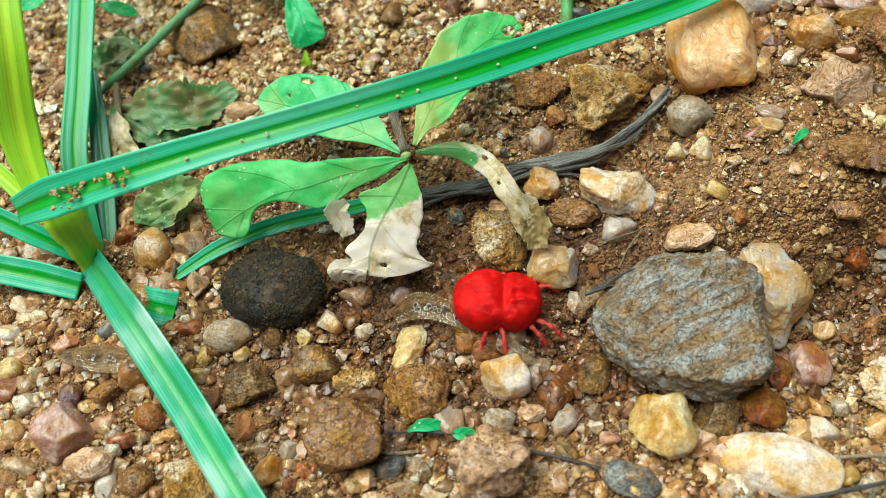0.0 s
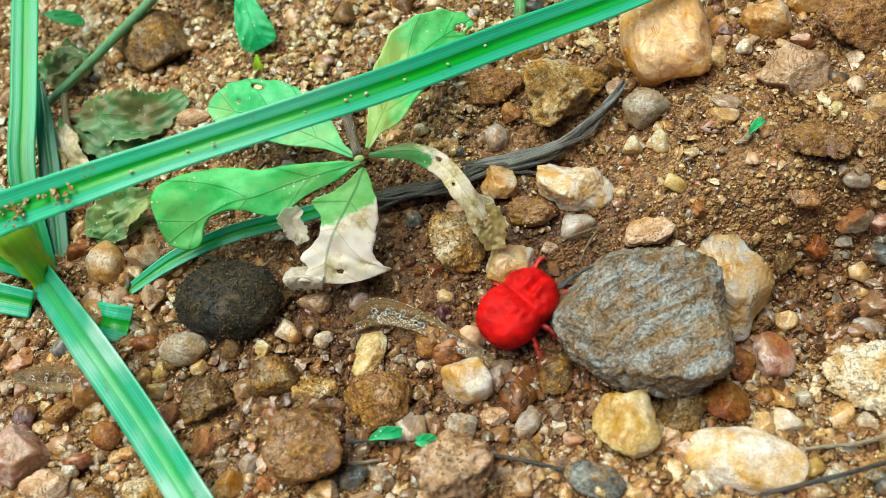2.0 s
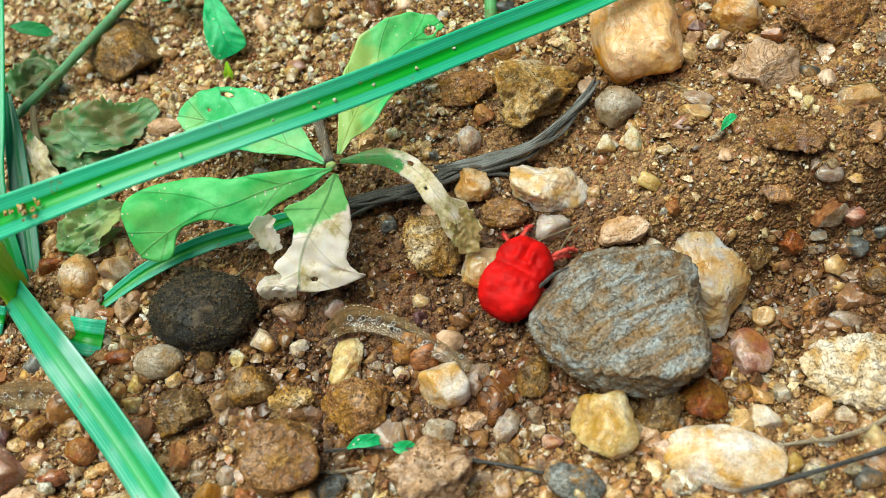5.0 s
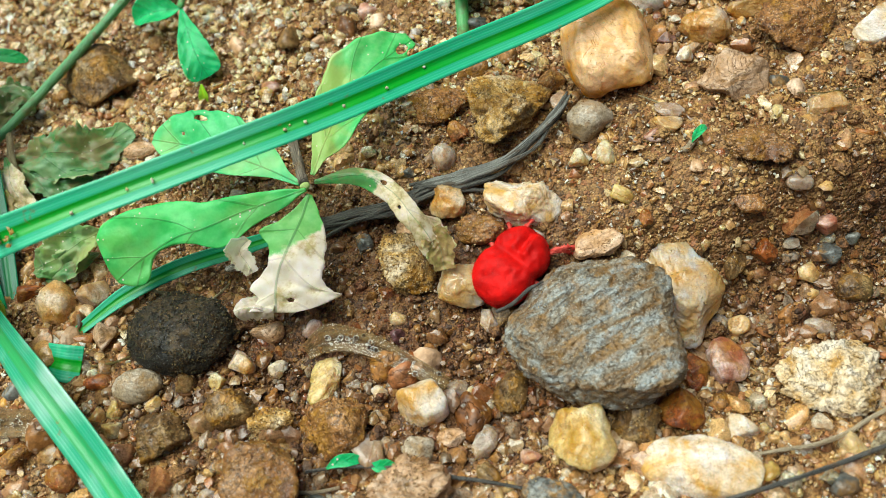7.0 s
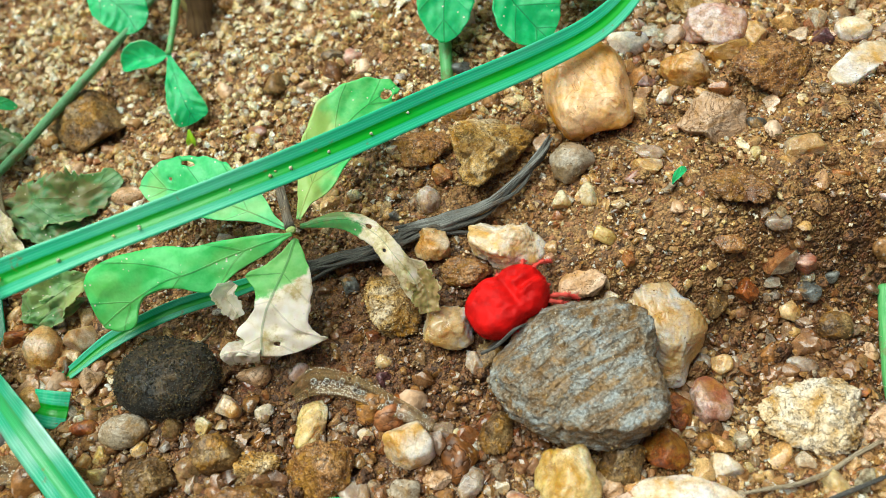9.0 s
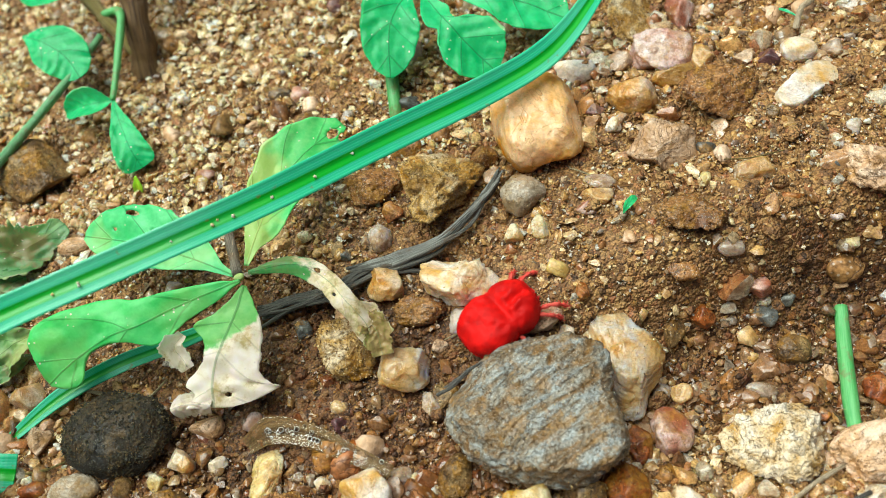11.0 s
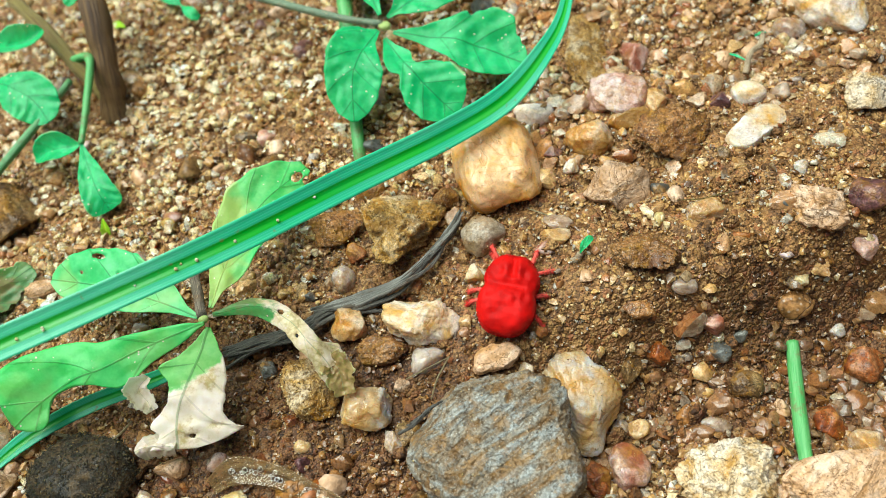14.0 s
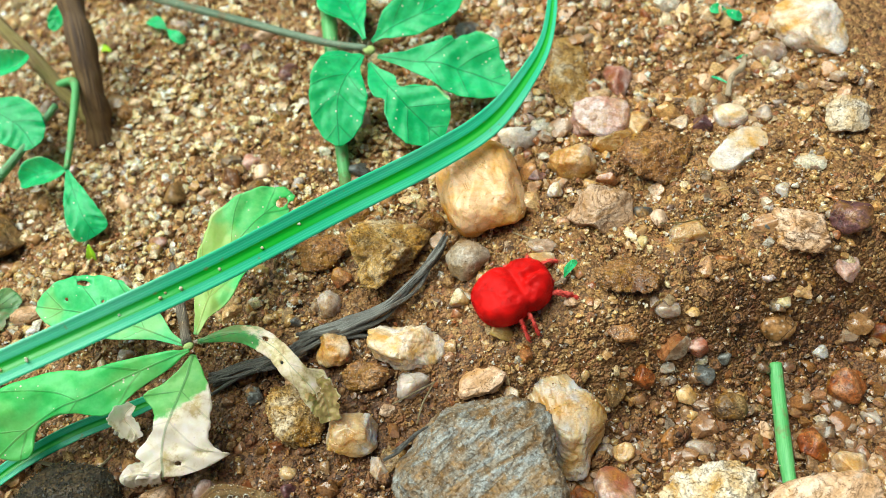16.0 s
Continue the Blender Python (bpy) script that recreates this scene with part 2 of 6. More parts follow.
def leaf_mat(name, dark, light, decay=0.0, decay_from=0.4, yellow=0.0, brown=0.0, decay_side=0.0, straw=((0.44, 0.32, 0.10), (0.73, 0.67, 0.43), (0.84, 0.80, 0.62))):
    """Leaf skin: midrib and side veins from the leaf's own coordinates, blotches, sand specks, and dead cream tissue where it has withered."""
    k = Nodes(name)
    uv = k.add("UVMap").outputs[0]
    at = k.coords()
    sep = k.add("SeparateXYZ", i0=uv)
    s, v = sep.outputs[0], k.math("SUBTRACT", k.math("MULTIPLY", sep.outputs[1], 2.0), 1.0)
    av = k.math("ABSOLUTE", v)
    tone = k.noise(at, 160, 4, 0.6)
    col = k.mix(k.step(k.math("MULTIPLY_ADD", k.noise(at, 900, 3, 0.6), 0.35, k.math("MULTIPLY", tone, 0.65)), 0.38, 0.62), dark, light)
    wave = k.math("PINGPONG", k.math("SUBTRACT", k.math("MULTIPLY", s, 3.6), k.math("MULTIPLY", av, 1.1)), 0.5)
    bent = k.math("ADD", wave, k.math("MULTIPLY_ADD", tone, 0.12, -0.06))
    side = k.step(bent, 0.03, 0.012)
    rib = k.step(av, 0.024, 0.010)
    net = k.add("TexVoronoi", Vector=at, Scale=900.0)
    net.feature = "DISTANCE_TO_EDGE"
    vein = k.math("MAXIMUM", rib, k.math("MULTIPLY", side, 0.75))
    col = k.mix(k.math("MULTIPLY", vein, 0.65), col, tuple(0.35 * c for c in dark))
    if yellow:
        col = k.mix(k.math("MULTIPLY", k.step(k.noise(at, 120, 3), 0.46, 0.62), yellow), col, (0.50, 0.52, 0.10))
    if brown:
        col = k.mix(k.math("MULTIPLY", k.step(k.noise(at, 190, 5, 0.7), 0.46, 0.6), brown), col, (0.24, 0.17, 0.07))
    gloss = 0.42
    if decay:
        edge = k.math("ADD", k.math("SUBTRACT", s, k.math("MULTIPLY", v, decay_side)), k.math("MULTIPLY_ADD", k.noise(at, 150, 5, 0.65), 0.7, -0.35))
        dead = k.math("MULTIPLY", k.step(edge, decay_from - 0.03, decay_from + 0.05), decay)
        straw = k.ramp(k.noise(at, 330, 5, 0.7), [(0.34, straw[0]), (0.46, straw[1]), (0.64, straw[2])])
        straw = k.mix(k.math("MULTIPLY", side, 0.22), straw, (0.22, 0.22, 0.10))
        straw = k.mix(k.math("MULTIPLY", rib, 0.6), straw, (0.20, 0.30, 0.14))
        col = k.mix(dead, col, straw)
    pale_rim = k.step(k.math("ADD", av, k.math("MULTIPLY_ADD", tone, 0.08, -0.04)), 0.93, 0.98)
    col = k.mix(k.math("MULTIPLY", pale_rim, 0.45), col, (0.55, 0.60, 0.26))
    dots = k.add("TexVoronoi", Vector=at, Scale=1500.0)
    keep = k.math("GREATER_THAN", k.add("SeparateXYZ", i0=dots.outputs["Color"]).outputs[0], 0.88)
    col = k.mix(k.math("MULTIPLY", k.step(dots.outputs["Distance"], 0.24, 0.14), keep), col, (0.75, 0.68, 0.5))
    h = k.math("ADD", k.math("MULTIPLY", k.math("MINIMUM", net.outputs["Distance"], 0.2), 0.12), k.math("MULTIPLY", tone, 0.8))
    h = k.math("ADD", h, k.math("MULTIPLY_ADD", k.step(wave, 0.0, 0.3), 0.16, k.math("MULTIPLY", vein, -0.2)))
    k.set(Base_Color=col, Roughness=gloss, Normal=k.bump(h, 0.5, 0.0005), Subsurface_Weight=0.35, Subsurface_Radius=(0.0012, 0.003, 0.0008),
          Subsurface_Scale=1.0, Coat_Weight=0.03, Specular_IOR_Level=0.28, Sheen_Weight=0.08)
    return k.m


LEAF = leaf_mat("green_leaf", (0.06, 0.54, 0.085), (0.12, 0.68, 0.14), yellow=0.15)
LEAF_DEEP = leaf_mat("deep_green_leaf", (0.025, 0.38, 0.095), (0.055, 0.56, 0.155))
LEAF_PALE = leaf_mat("yellowing_leaf", (0.06, 0.52, 0.12), (0.13, 0.66, 0.20), yellow=0.25)
LEAF_YELLOW = leaf_mat("yellow_mottled_leaf", (0.07, 0.54, 0.10), (0.18, 0.66, 0.17), yellow=0.55)
LEAF_DEAD = leaf_mat("withering_leaf", (0.14, 0.54, 0.09), (0.26, 0.66, 0.15), decay=1.0, decay_from=0.43, decay_side=0.85, straw=((0.54, 0.44, 0.17), (0.84, 0.77, 0.48), (0.92, 0.88, 0.66)))
LEAF_CURL = leaf_mat("curled_dry_leaf", (0.05, 0.28, 0.06), (0.12, 0.40, 0.10), decay=1.0, decay_from=0.2, brown=0.5, straw=((0.30, 0.22, 0.05), (0.70, 0.62, 0.30), (0.92, 0.86, 0.60)))
LEAF_TIP = leaf_mat("dry_leaf_tip", (0.2, 0.2, 0.05), (0.3, 0.3, 0.1), decay=0.9, decay_from=-0.6, brown=0.8, straw=((0.09, 0.05, 0.012), (0.20, 0.13, 0.035), (0.38, 0.28, 0.10)))
LEAF_CREAM = leaf_mat("dead_cream_leaf", (0.3, 0.36, 0.1), (0.4, 0.44, 0.16), decay=1.0, decay_from=-0.8)
LEAF_WILT = leaf_mat("limp_olive_leaf", (0.07, 0.20, 0.04), (0.20, 0.36, 0.12), brown=0.35, yellow=0.35)
LEAF_MOTTLED = leaf_mat("mottled_wilted_leaf", (0.05, 0.19, 0.045), (0.17, 0.32, 0.12), brown=0.7, yellow=0.1)


def blade_mat(name, edge, middle, shine, blotch=0.0):
    """Grass blade: fine ribs along it, a brighter channel in the middle. shine: sheen painted into the ribs' colour."""
    k = Nodes(name)
    uv = k.add("UVMap").outputs[0]
    sep = k.add("SeparateXYZ", i0=uv)
    v = k.math("SUBTRACT", k.math("MULTIPLY", sep.outputs[1], 2.0), 1.0)
    at = k.coords()
    chan = k.step(k.math("ABSOLUTE", k.math("ADD", v, -0.06)), 0.36, 0.28)
    col = k.mix(chan, edge, middle)
    rib = k.math("SINE", k.math("MULTIPLY", v, 42.0))
    col = k.mix(k.math("MULTIPLY", k.math("MULTIPLY", k.step(rib, 0.2, 1.0), k.math("SUBTRACT", 1.0, chan)), 0.3), col, shine)
    tone = k.noise(k.stretch(at, 1, 1, 1), 110, 4, 0.6)
    col = k.mix(k.math("MULTIPLY", k.step(tone, 0.4, 0.75), 0.25), col, tuple(0.6 * c for c in edge))
    if blotch:
        pale = k.step(k.noise(k.stretch(uv, 5, 0.5, 1), 1.0, 2), 0.44, 0.66)
        col = k.mix(k.math("MULTIPLY", k.math("MULTIPLY", pale, k.math("MULTIPLY_ADD", chan, -0.8, 1.0)), blotch), col, (0.60, 0.78, 0.66))
    rust = k.step(k.noise(at, 420, 3, 0.7), 0.66, 0.72)
    col = k.mix(k.math("MULTIPLY", rust, 0.5), col, (0.22, 0.12, 0.03))
    h = k.math("ADD", rib, k.math("MULTIPLY", k.math("SINE", k.math("MULTIPLY", v, 105.0)), 0.5))
    k.set(Base_Color=col, Roughness=0.42, Normal=k.bump(h, 0.12, 0.00012), Coat_Weight=0.25, Coat_Roughness=0.25, Specular_IOR_Level=0.5,
          Subsurface_Weight=0.1, Subsurface_Radius=(0.0006, 0.0014, 0.0003), Subsurface_Scale=1.0)
    return k.m


BLADE = blade_mat("sedge_blade", (0.06, 0.50, 0.24), (0.03, 0.36, 0.008), (0.22, 0.66, 0.46), blotch=0.12)
BLADE_PALE = blade_mat("bleached_blade", (0.05, 0.40, 0.20), (0.06, 0.38, 0.10), (0.26, 0.62, 0.42), blotch=0.6)
BLADE_DEEP = blade_mat("upright_blade", (0.03, 0.36, 0.12), (0.03, 0.33, 0.02), (0.10, 0.50, 0.24))
BLADE_LIME = blade_mat("young_lime_blade", (0.36, 0.68, 0.012), (0.52, 0.80, 0.02), (0.52, 0.78, 0.06))
BLADE_DARK = blade_mat("old_dark_blade", (0.012, 0.17, 0.075), (0.02, 0.22, 0.06), (0.05, 0.30, 0.15))


def fibre_mat(name, a, b, rough=0.6, relief=0.9):
    """Dry plant fibre, streaked lengthwise."""
    k = Nodes(name)
    uv = k.add("UVMap").outputs[0]
    st = k.noise(k.stretch(uv, 3, 26, 1), 1.0, 4, 0.7)
    at = k.coords()
    col = k.mix(k.step(st, 0.35, 0.65), a, b)
    col = k.mix(k.math("MULTIPLY", k.step(k.noise(at, 300, 4, 0.7), 0.55, 0.65), 0.5), col, (0.2, 0.11, 0.045))
    k.set(Base_Color=col, Roughness=rough, Normal=k.bump(st, relief, 0.0006))
    return k.m


BARK = fibre_mat("weathered_bark", (0.012, 0.011, 0.011), (0.30, 0.28, 0.23))
BARK_PALE = fibre_mat("silvery_bark", (0.08, 0.075, 0.065), (0.58, 0.56, 0.49))
TWIG = fibre_mat("dark_twig", (0.05, 0.048, 0.044), (0.24, 0.22, 0.19))
ROOT = fibre_mat("pale_root", (0.48, 0.34, 0.19), (0.72, 0.58, 0.40))
STRAW = fibre_mat("dry_straw", (0.25, 0.18, 0.08), (0.55, 0.44, 0.24))
STEM = fibre_mat("green_stem", (0.08, 0.25, 0.08), (0.20, 0.42, 0.18), 0.45, 0.4)
STEM_HAIRY = fibre_mat("grey_green_stem", (0.07, 0.11, 0.06), (0.26, 0.34, 0.22), 0.5, 0.4)
STEM_DARK = fibre_mat("dark_brown_stem", (0.06, 0.028, 0.01), (0.20, 0.11, 0.035), 0.6)
STEM_PALE = fibre_mat("pale_green_stem", (0.08, 0.34, 0.08), (0.18, 0.46, 0.15), 0.4, 0.3)
STEM_LIME = fibre_mat("pale_lime_stem", (0.34, 0.46, 0.10), (0.52, 0.62, 0.22), 0.45, 0.3)
STALK_GREY = fibre_mat("grey_hairy_stalk", (0.10, 0.075, 0.05), (0.30, 0.25, 0.19), 0.6)
STEM_BROWN = fibre_mat("brown_stem", (0.18, 0.11, 0.03), (0.34, 0.28, 0.07), 0.5)


def velvet_mat(name, base, deep):
    k = Nodes(name)
    at = k.coords(False)
    n1 = k.noise(at, 500, 3, 0.6)
    n2 = k.noise(at, 5200, 2, 0.6)
    # deep and base paint shaded dents and lit bumps into the red
    col = k.mix(k.step(n1, 0.3, 0.7), deep, base)
    k.set(Base_Color=col, Roughness=0.5, Sheen_Weight=0.07, Sheen_Roughness=0.4, Sheen_Tint=(1.0, 0.3, 0.22, 1), Normal=k.bump(k.math("ADD", n2, k.math("MULTIPLY", n1, 1.2)), 0.4, 0.0003), Specular_IOR_Level=0.15)
    return k.m


VELVET = velvet_mat("red_velvet", (0.74, 0.003, 0.003), (0.44, 0.001, 0.001))
LEG_RED = velvet_mat("red_leg", (0.78, 0.12, 0.09), (0.58, 0.03, 0.022))


def film_mat():
    """Thin wet membrane with brown veins."""
    k = Nodes("wet_membrane")
    uv = k.add("UVMap").outputs[0]
    st = k.noise(k.stretch(uv, 1.5, 14, 1), 1.0, 3, 0.6)
    col = k.mix(k.step(st, 0.45, 0.6), (0.42, 0.28, 0.11), (0.13, 0.07, 0.025))
    k.set(Base_Color=col, Roughness=0.1, Transmission_Weight=0.5, IOR=1.33, Alpha=0.5, Coat_Weight=0.6, Normal=k.bump(st, 0.4, 0.0004))
    return k.m


def glint_mat():
    # near-white, to paint the bright outline that light gives a bubble
    k = Nodes("bubble_glint")
    k.set(Base_Color=(0.85, 0.85, 0.8, 1), Roughness=0.12, Specular_IOR_Level=0.8)
    return k.m


def glass_mat():
    k = Nodes("bubble_film")
    k.set(Base_Color=(0.95, 0.95, 0.92, 1), Roughness=0.03, Transmission_Weight=1.0, IOR=1.33)
    return k.m


FILM, BUBBLE, GLINT_RING = film_mat(), glass_mat(), glint_mat()


# ---- mesh tools ----
BASE = {}


def part(name, verts, faces, material, parent=None, label="", smooth=True, uv=None, at=None):
    """One mesh object from millimetres; uv: a pair for each vertex."""
    base = BASE.get(parent.name, np.zeros(3)) if parent is not None else np.zeros(3)
    verts = (np.asarray(verts, float) - base) * MM
    me = bpy.data.meshes.new(name)
    if isinstance(faces, np.ndarray):
        n, w = faces.shape
        me.vertices.add(len(verts))
        me.vertices.foreach_set("co", verts.ravel())
        me.loops.add(n * w)
        me.loops.foreach_set("vertex_index", faces.ravel())
        me.polygons.add(n)
        me.polygons.foreach_set("loop_start", np.arange(0, n * w, w))
        me.update(calc_edges=True)
    else:
        me.from_pydata(verts.tolist(), [], faces)
    me.materials.append(material)
    me.polygons.foreach_set("use_smooth", np.full(len(me.polygons), smooth))
    if uv is not None:
        lay = me.uv_layers.new(name="UVMap")
        idx = np.zeros(len(me.loops), int)
        me.loops.foreach_get("vertex_index", idx)
        lay.data.foreach_set("uv", np.asarray(uv, float)[idx].ravel())
    ob = new(name, me)
    if parent is not None:
        ob.parent = parent
        BASE[ob.name] = base
    if at is not None:
        ob.matrix_basis = at
    if label:
        tagged(ob, label)
    return ob


BALLS = {}


def ball(level):
    """Vertices and triangles of a unit icosphere."""
    if level not in BALLS:
        bm = bmesh.new()
        bmesh.ops.create_icosphere(bm, subdivisions=level, radius=1.0)
        bm.verts.ensure_lookup_table()
        BALLS[level] = (np.array([v.co for v in bm.verts]), np.array([[v.index for v in f.verts] for f in bm.faces]))
        bm.free()
    return BALLS[level]


def vnoise(x, y, seed):
    ix, iy = np.floor(x), np.floor(y)
    fx, fy = x - ix, y - iy
    fx, fy = fx * fx * (3 - 2 * fx), fy * fy * (3 - 2 * fy)

    def h(a, b):
        v = np.sin(a * 127.1 + b * 311.7 + seed * 74.7) * 43758.5453
        return v - np.floor(v)
    return (h(ix, iy) * (1 - fx) + h(ix + 1, iy) * fx) * (1 - fy) + (h(ix, iy + 1) * (1 - fx) + h(ix + 1, iy + 1) * fx) * fy - 0.5


def ground_z(x, y):
    """Height of the soil in millimetres."""
    x, y = np.asarray(x, float), np.asarray(y, float)
    u, v = 75 * np.tanh(x / 75) / 50, 10 + 75 * np.tanh((y - 10) / 75)
    v = v / 50
    k = np.tanh((y - 1) / 4) / (1 + np.exp(-(np.clip(x, -200, 200) - 26) / 6)) * np.exp(-((y - 1) / 30) ** 2)
    z = -3.7 + 1.34 * u + 3.66 * v + 0.27 * u * u + 3.77 * u * v - 0.1 * v * v + 6.45 * k
    fade = np.exp(-(np.maximum(np.hypot(x, y - 30) - 110, 0) / 60) ** 2)
    z = z + 2.6 * vnoise(x / 17, y / 17, 1) + 1.5 * vnoise(x / 7.5, y / 7.5, 2)
    return -2.0 + (z - -2.0) * fade


def noise3(p, seed):
    """Smooth noise in space, about -0.5 to 0.5."""
    return (vnoise(p[:, 0] + 0.7 * p[:, 2], p[:, 1] - 0.6 * p[:, 2], seed) + vnoise(p[:, 1] + 9.1, p[:, 2] + 0.5 * p[:, 0], seed + 3)
            + vnoise(p[:, 2] + 4.3, p[:, 0] - 0.4 * p[:, 1], seed + 7)) / 2


def stone_shape(level, seed, angular=0.5, cuts=(), rough=0.05, flat=1.0, round_at=0.0, strata=0.0):
    """Unit stone: a ball with planes knocked off it, then worn and pitted. cuts: flanks at (degrees, distance)."""
    rng = np.random.default_rng(seed)
    d, tri = ball(level)
    n = int(16 - 7 * angular)
    i = np.arange(n) + 0.5
    up, turn = 1 - 2 * i / n, i * 2.39996 + rng.uniform(0, 6)
    normals = np.stack([np.cos(turn) * np.sqrt(1 - up * up), np.sin(turn) * np.sqrt(1 - up * up), up], 1) + rng.normal(size=(n, 3)) * 0.34
    normals /= np.linalg.norm(normals, axis=1)[:, None]
    dist = rng.uniform(1 - 0.46 * angular, 1.1, n)
    for a, far in cuts:
        m = np.array([[math.cos(radians(a)), math.sin(radians(a)), 0.1]])
        normals, dist = np.vstack([normals, m / np.linalg.norm(m)]), np.r_[dist, far]
    if flat < 1:
        normals, dist = np.vstack([normals, [[0.03, -0.24, 0.97]]]), np.r_[dist, flat]
    power = 12 + 62 * angular ** 1.5
    limit = round_at or 1.0 + 0.22 * angular
    reach = np.maximum(d @ normals.T, 1e-3) / dist
    r = (limit ** -power + (reach ** power).sum(1)) ** (-1 / power)
    p = d * r[:, None]
    q = p * 2.2 + seed * 1.7
    lump = rough * (1.6 * noise3(q, seed) + 0.8 * noise3(q * 2.6, seed + 1) + (0.5 * noise3(q * 6.5, seed + 2) if level > 3 else 0) + (0.3 * noise3(q * 15, seed + 4) if level > 4 else 0))
    if level > 2:
        lump += rough * 1.1 * (0.22 - np.abs(noise3(q * 1.9 + 5, seed + 6)) - 0.5 * np.abs(noise3(q * 4.6, seed + 8)))
    if strata:
        w = np.stack([q[:, 0] * 0.9 + q[:, 1] * 0.5, q[:, 1] * 4.2 - q[:, 0] * 2.4, q[:, 2] * 3], 1)
        lump += strata * (noise3(w, seed + 3) + 0.7 * noise3(w * 2.3, seed + 5) + 0.4 * noise3(w * 5, seed + 9))
    p = p * (1 + lump)[:, None]
    lo, hi = p.min(0), p.max(0)
    return (p - (lo + hi) / 2) / ((hi - lo) / 2), tri


def chip_shape(count, seed):
    """Unit angular chip: the hull of points strewn on an uneven ball."""
    r = np.random.default_rng(seed)
    d = r.normal(size=(count, 3))
    d /= np.linalg.norm(d, axis=1)[:, None]
    d *= r.uniform(0.78, 1.0, (count, 1)) * r.uniform(0.75, 1.1, 3)
    bm = bmesh.new()
    for q in d:
        bm.verts.new(q)
    bmesh.ops.convex_hull(bm, input=list(bm.verts))
    for q in [q for q in bm.verts if not q.link_faces]:
        bm.verts.remove(q)
    bmesh.ops.recalc_face_normals(bm, faces=list(bm.faces))
    bm.verts.index_update()
    v, tri = np.array([q.co for q in bm.verts]), np.array([[q.index for q in f.verts] for f in bm.faces])
    bm.free()
    return v, tri


def crust(ob, count, size, seed, material):
    """Sand grains stuck to the upper side of a stone; pale ones also stand in for wet glints."""
    r = np.random.default_rng(seed)
    me = ob.data
    co, nor = np.zeros(len(me.vertices) * 3), np.zeros(len(me.vertices) * 3)
    me.vertices.foreach_get("co", co)
    me.vertices.foreach_get("normal", nor)
    co, nor = co.reshape(-1, 3) / MM, nor.reshape(-1, 3)
    where = np.flatnonzero(nor[:, 2] > 0.0)
    shapes = [chip_shape(9, 900 + i) for i in range(5)]
    verts, faces, off = [], [], 0
    for n in range(count):
        i = where[r.integers(0, len(where))]
        if noise3(co[i:i + 1] * 0.5, seed)[0] < -0.12:
            continue
        v, tri = shapes[n % 5]
        slide = np.cross(nor[i], r.normal(size=3)) * 0.35
        verts.append(v * (size * r.uniform(0.5, 1.4, 3)) + co[i] + slide + nor[i] * size * r.uniform(-0.5, 0.3))
        faces.append(tri + off)
        off += len(v)
    return part("sand_crust", np.vstack(verts), np.vstack(faces), material, ob, "sand grains stuck to its surface", smooth=False)


def fuzz(ob, count, long, material):
    """Short matted root fibres lying over a clod."""
    r = np.random.default_rng(77)
    me = ob.data
    co, nor = np.zeros(len(me.vertices) * 3), np.zeros(len(me.vertices) * 3)
    me.vertices.foreach_get("co", co)
    me.vertices.foreach_get("normal", nor)
    co, nor = co.reshape(-1, 3) / MM, nor.reshape(-1, 3)
    i = r.integers(0, len(co), count)
    lean = np.cross(nor[i], r.normal(size=(count, 3))) + 0.35 * nor[i]
    lean /= np.linalg.norm(lean, axis=1)[:, None]
    foot = co[i] + 0.08 * nor[i]
    q = np.cross(lean, nor[i]) * 0.045
    tip = foot + lean * long * r.uniform(0.4, 1.3, (count, 1)) + nor[i] * 0.12
    verts = np.stack([foot - q, foot + q, foot + nor[i] * 0.07, tip], 1).reshape(-1, 3)
    n = np.arange(count)[:, None] * 4
    tris = np.concatenate([n + (0, 1, 3), n + (1, 2, 3), n + (2, 0, 3)], 1).reshape(-1, 3)
    return part("root_mat", verts, tris, material, ob, "matted dark root fibres")


def spread(v, plan):
    """Draw the outline of a unit stone out to the given reach."""
    turn = np.arctan2(v[:, 1], v[:, 0]) % (2 * np.pi)
    away = np.hypot(v[:, 0], v[:, 1])
    slot = (turn / (2 * np.pi) * 36).astype(int) % 36
    rim = np.array([away[slot == i].max() for i in range(36)])
    rim = (np.roll(rim, 1) + 2 * rim + np.roll(rim, -1)) / 4
    own = np.interp(turn, (np.arange(-1, 37) + 0.5) * np.pi / 18, rim[np.arange(-1, 37) % 36])
    k = turn / (np.pi / 6)
    i, f = k.astype(int) % 12, k - np.floor(k)
    q = np.array(plan)
    a, b, c, d = q[(i - 1) % 12], q[i], q[(i + 1) % 12], q[(i + 2) % 12]
    reach = 0.5 * (2 * b + (c - a) * f + (2 * a - 5 * b + 4 * c - d) * f * f + (3 * b - a - 3 * c + d) * f ** 3)
    return np.c_[v[:, :2] * (reach / own)[:, None], v[:, 2]]


SPOTS = []


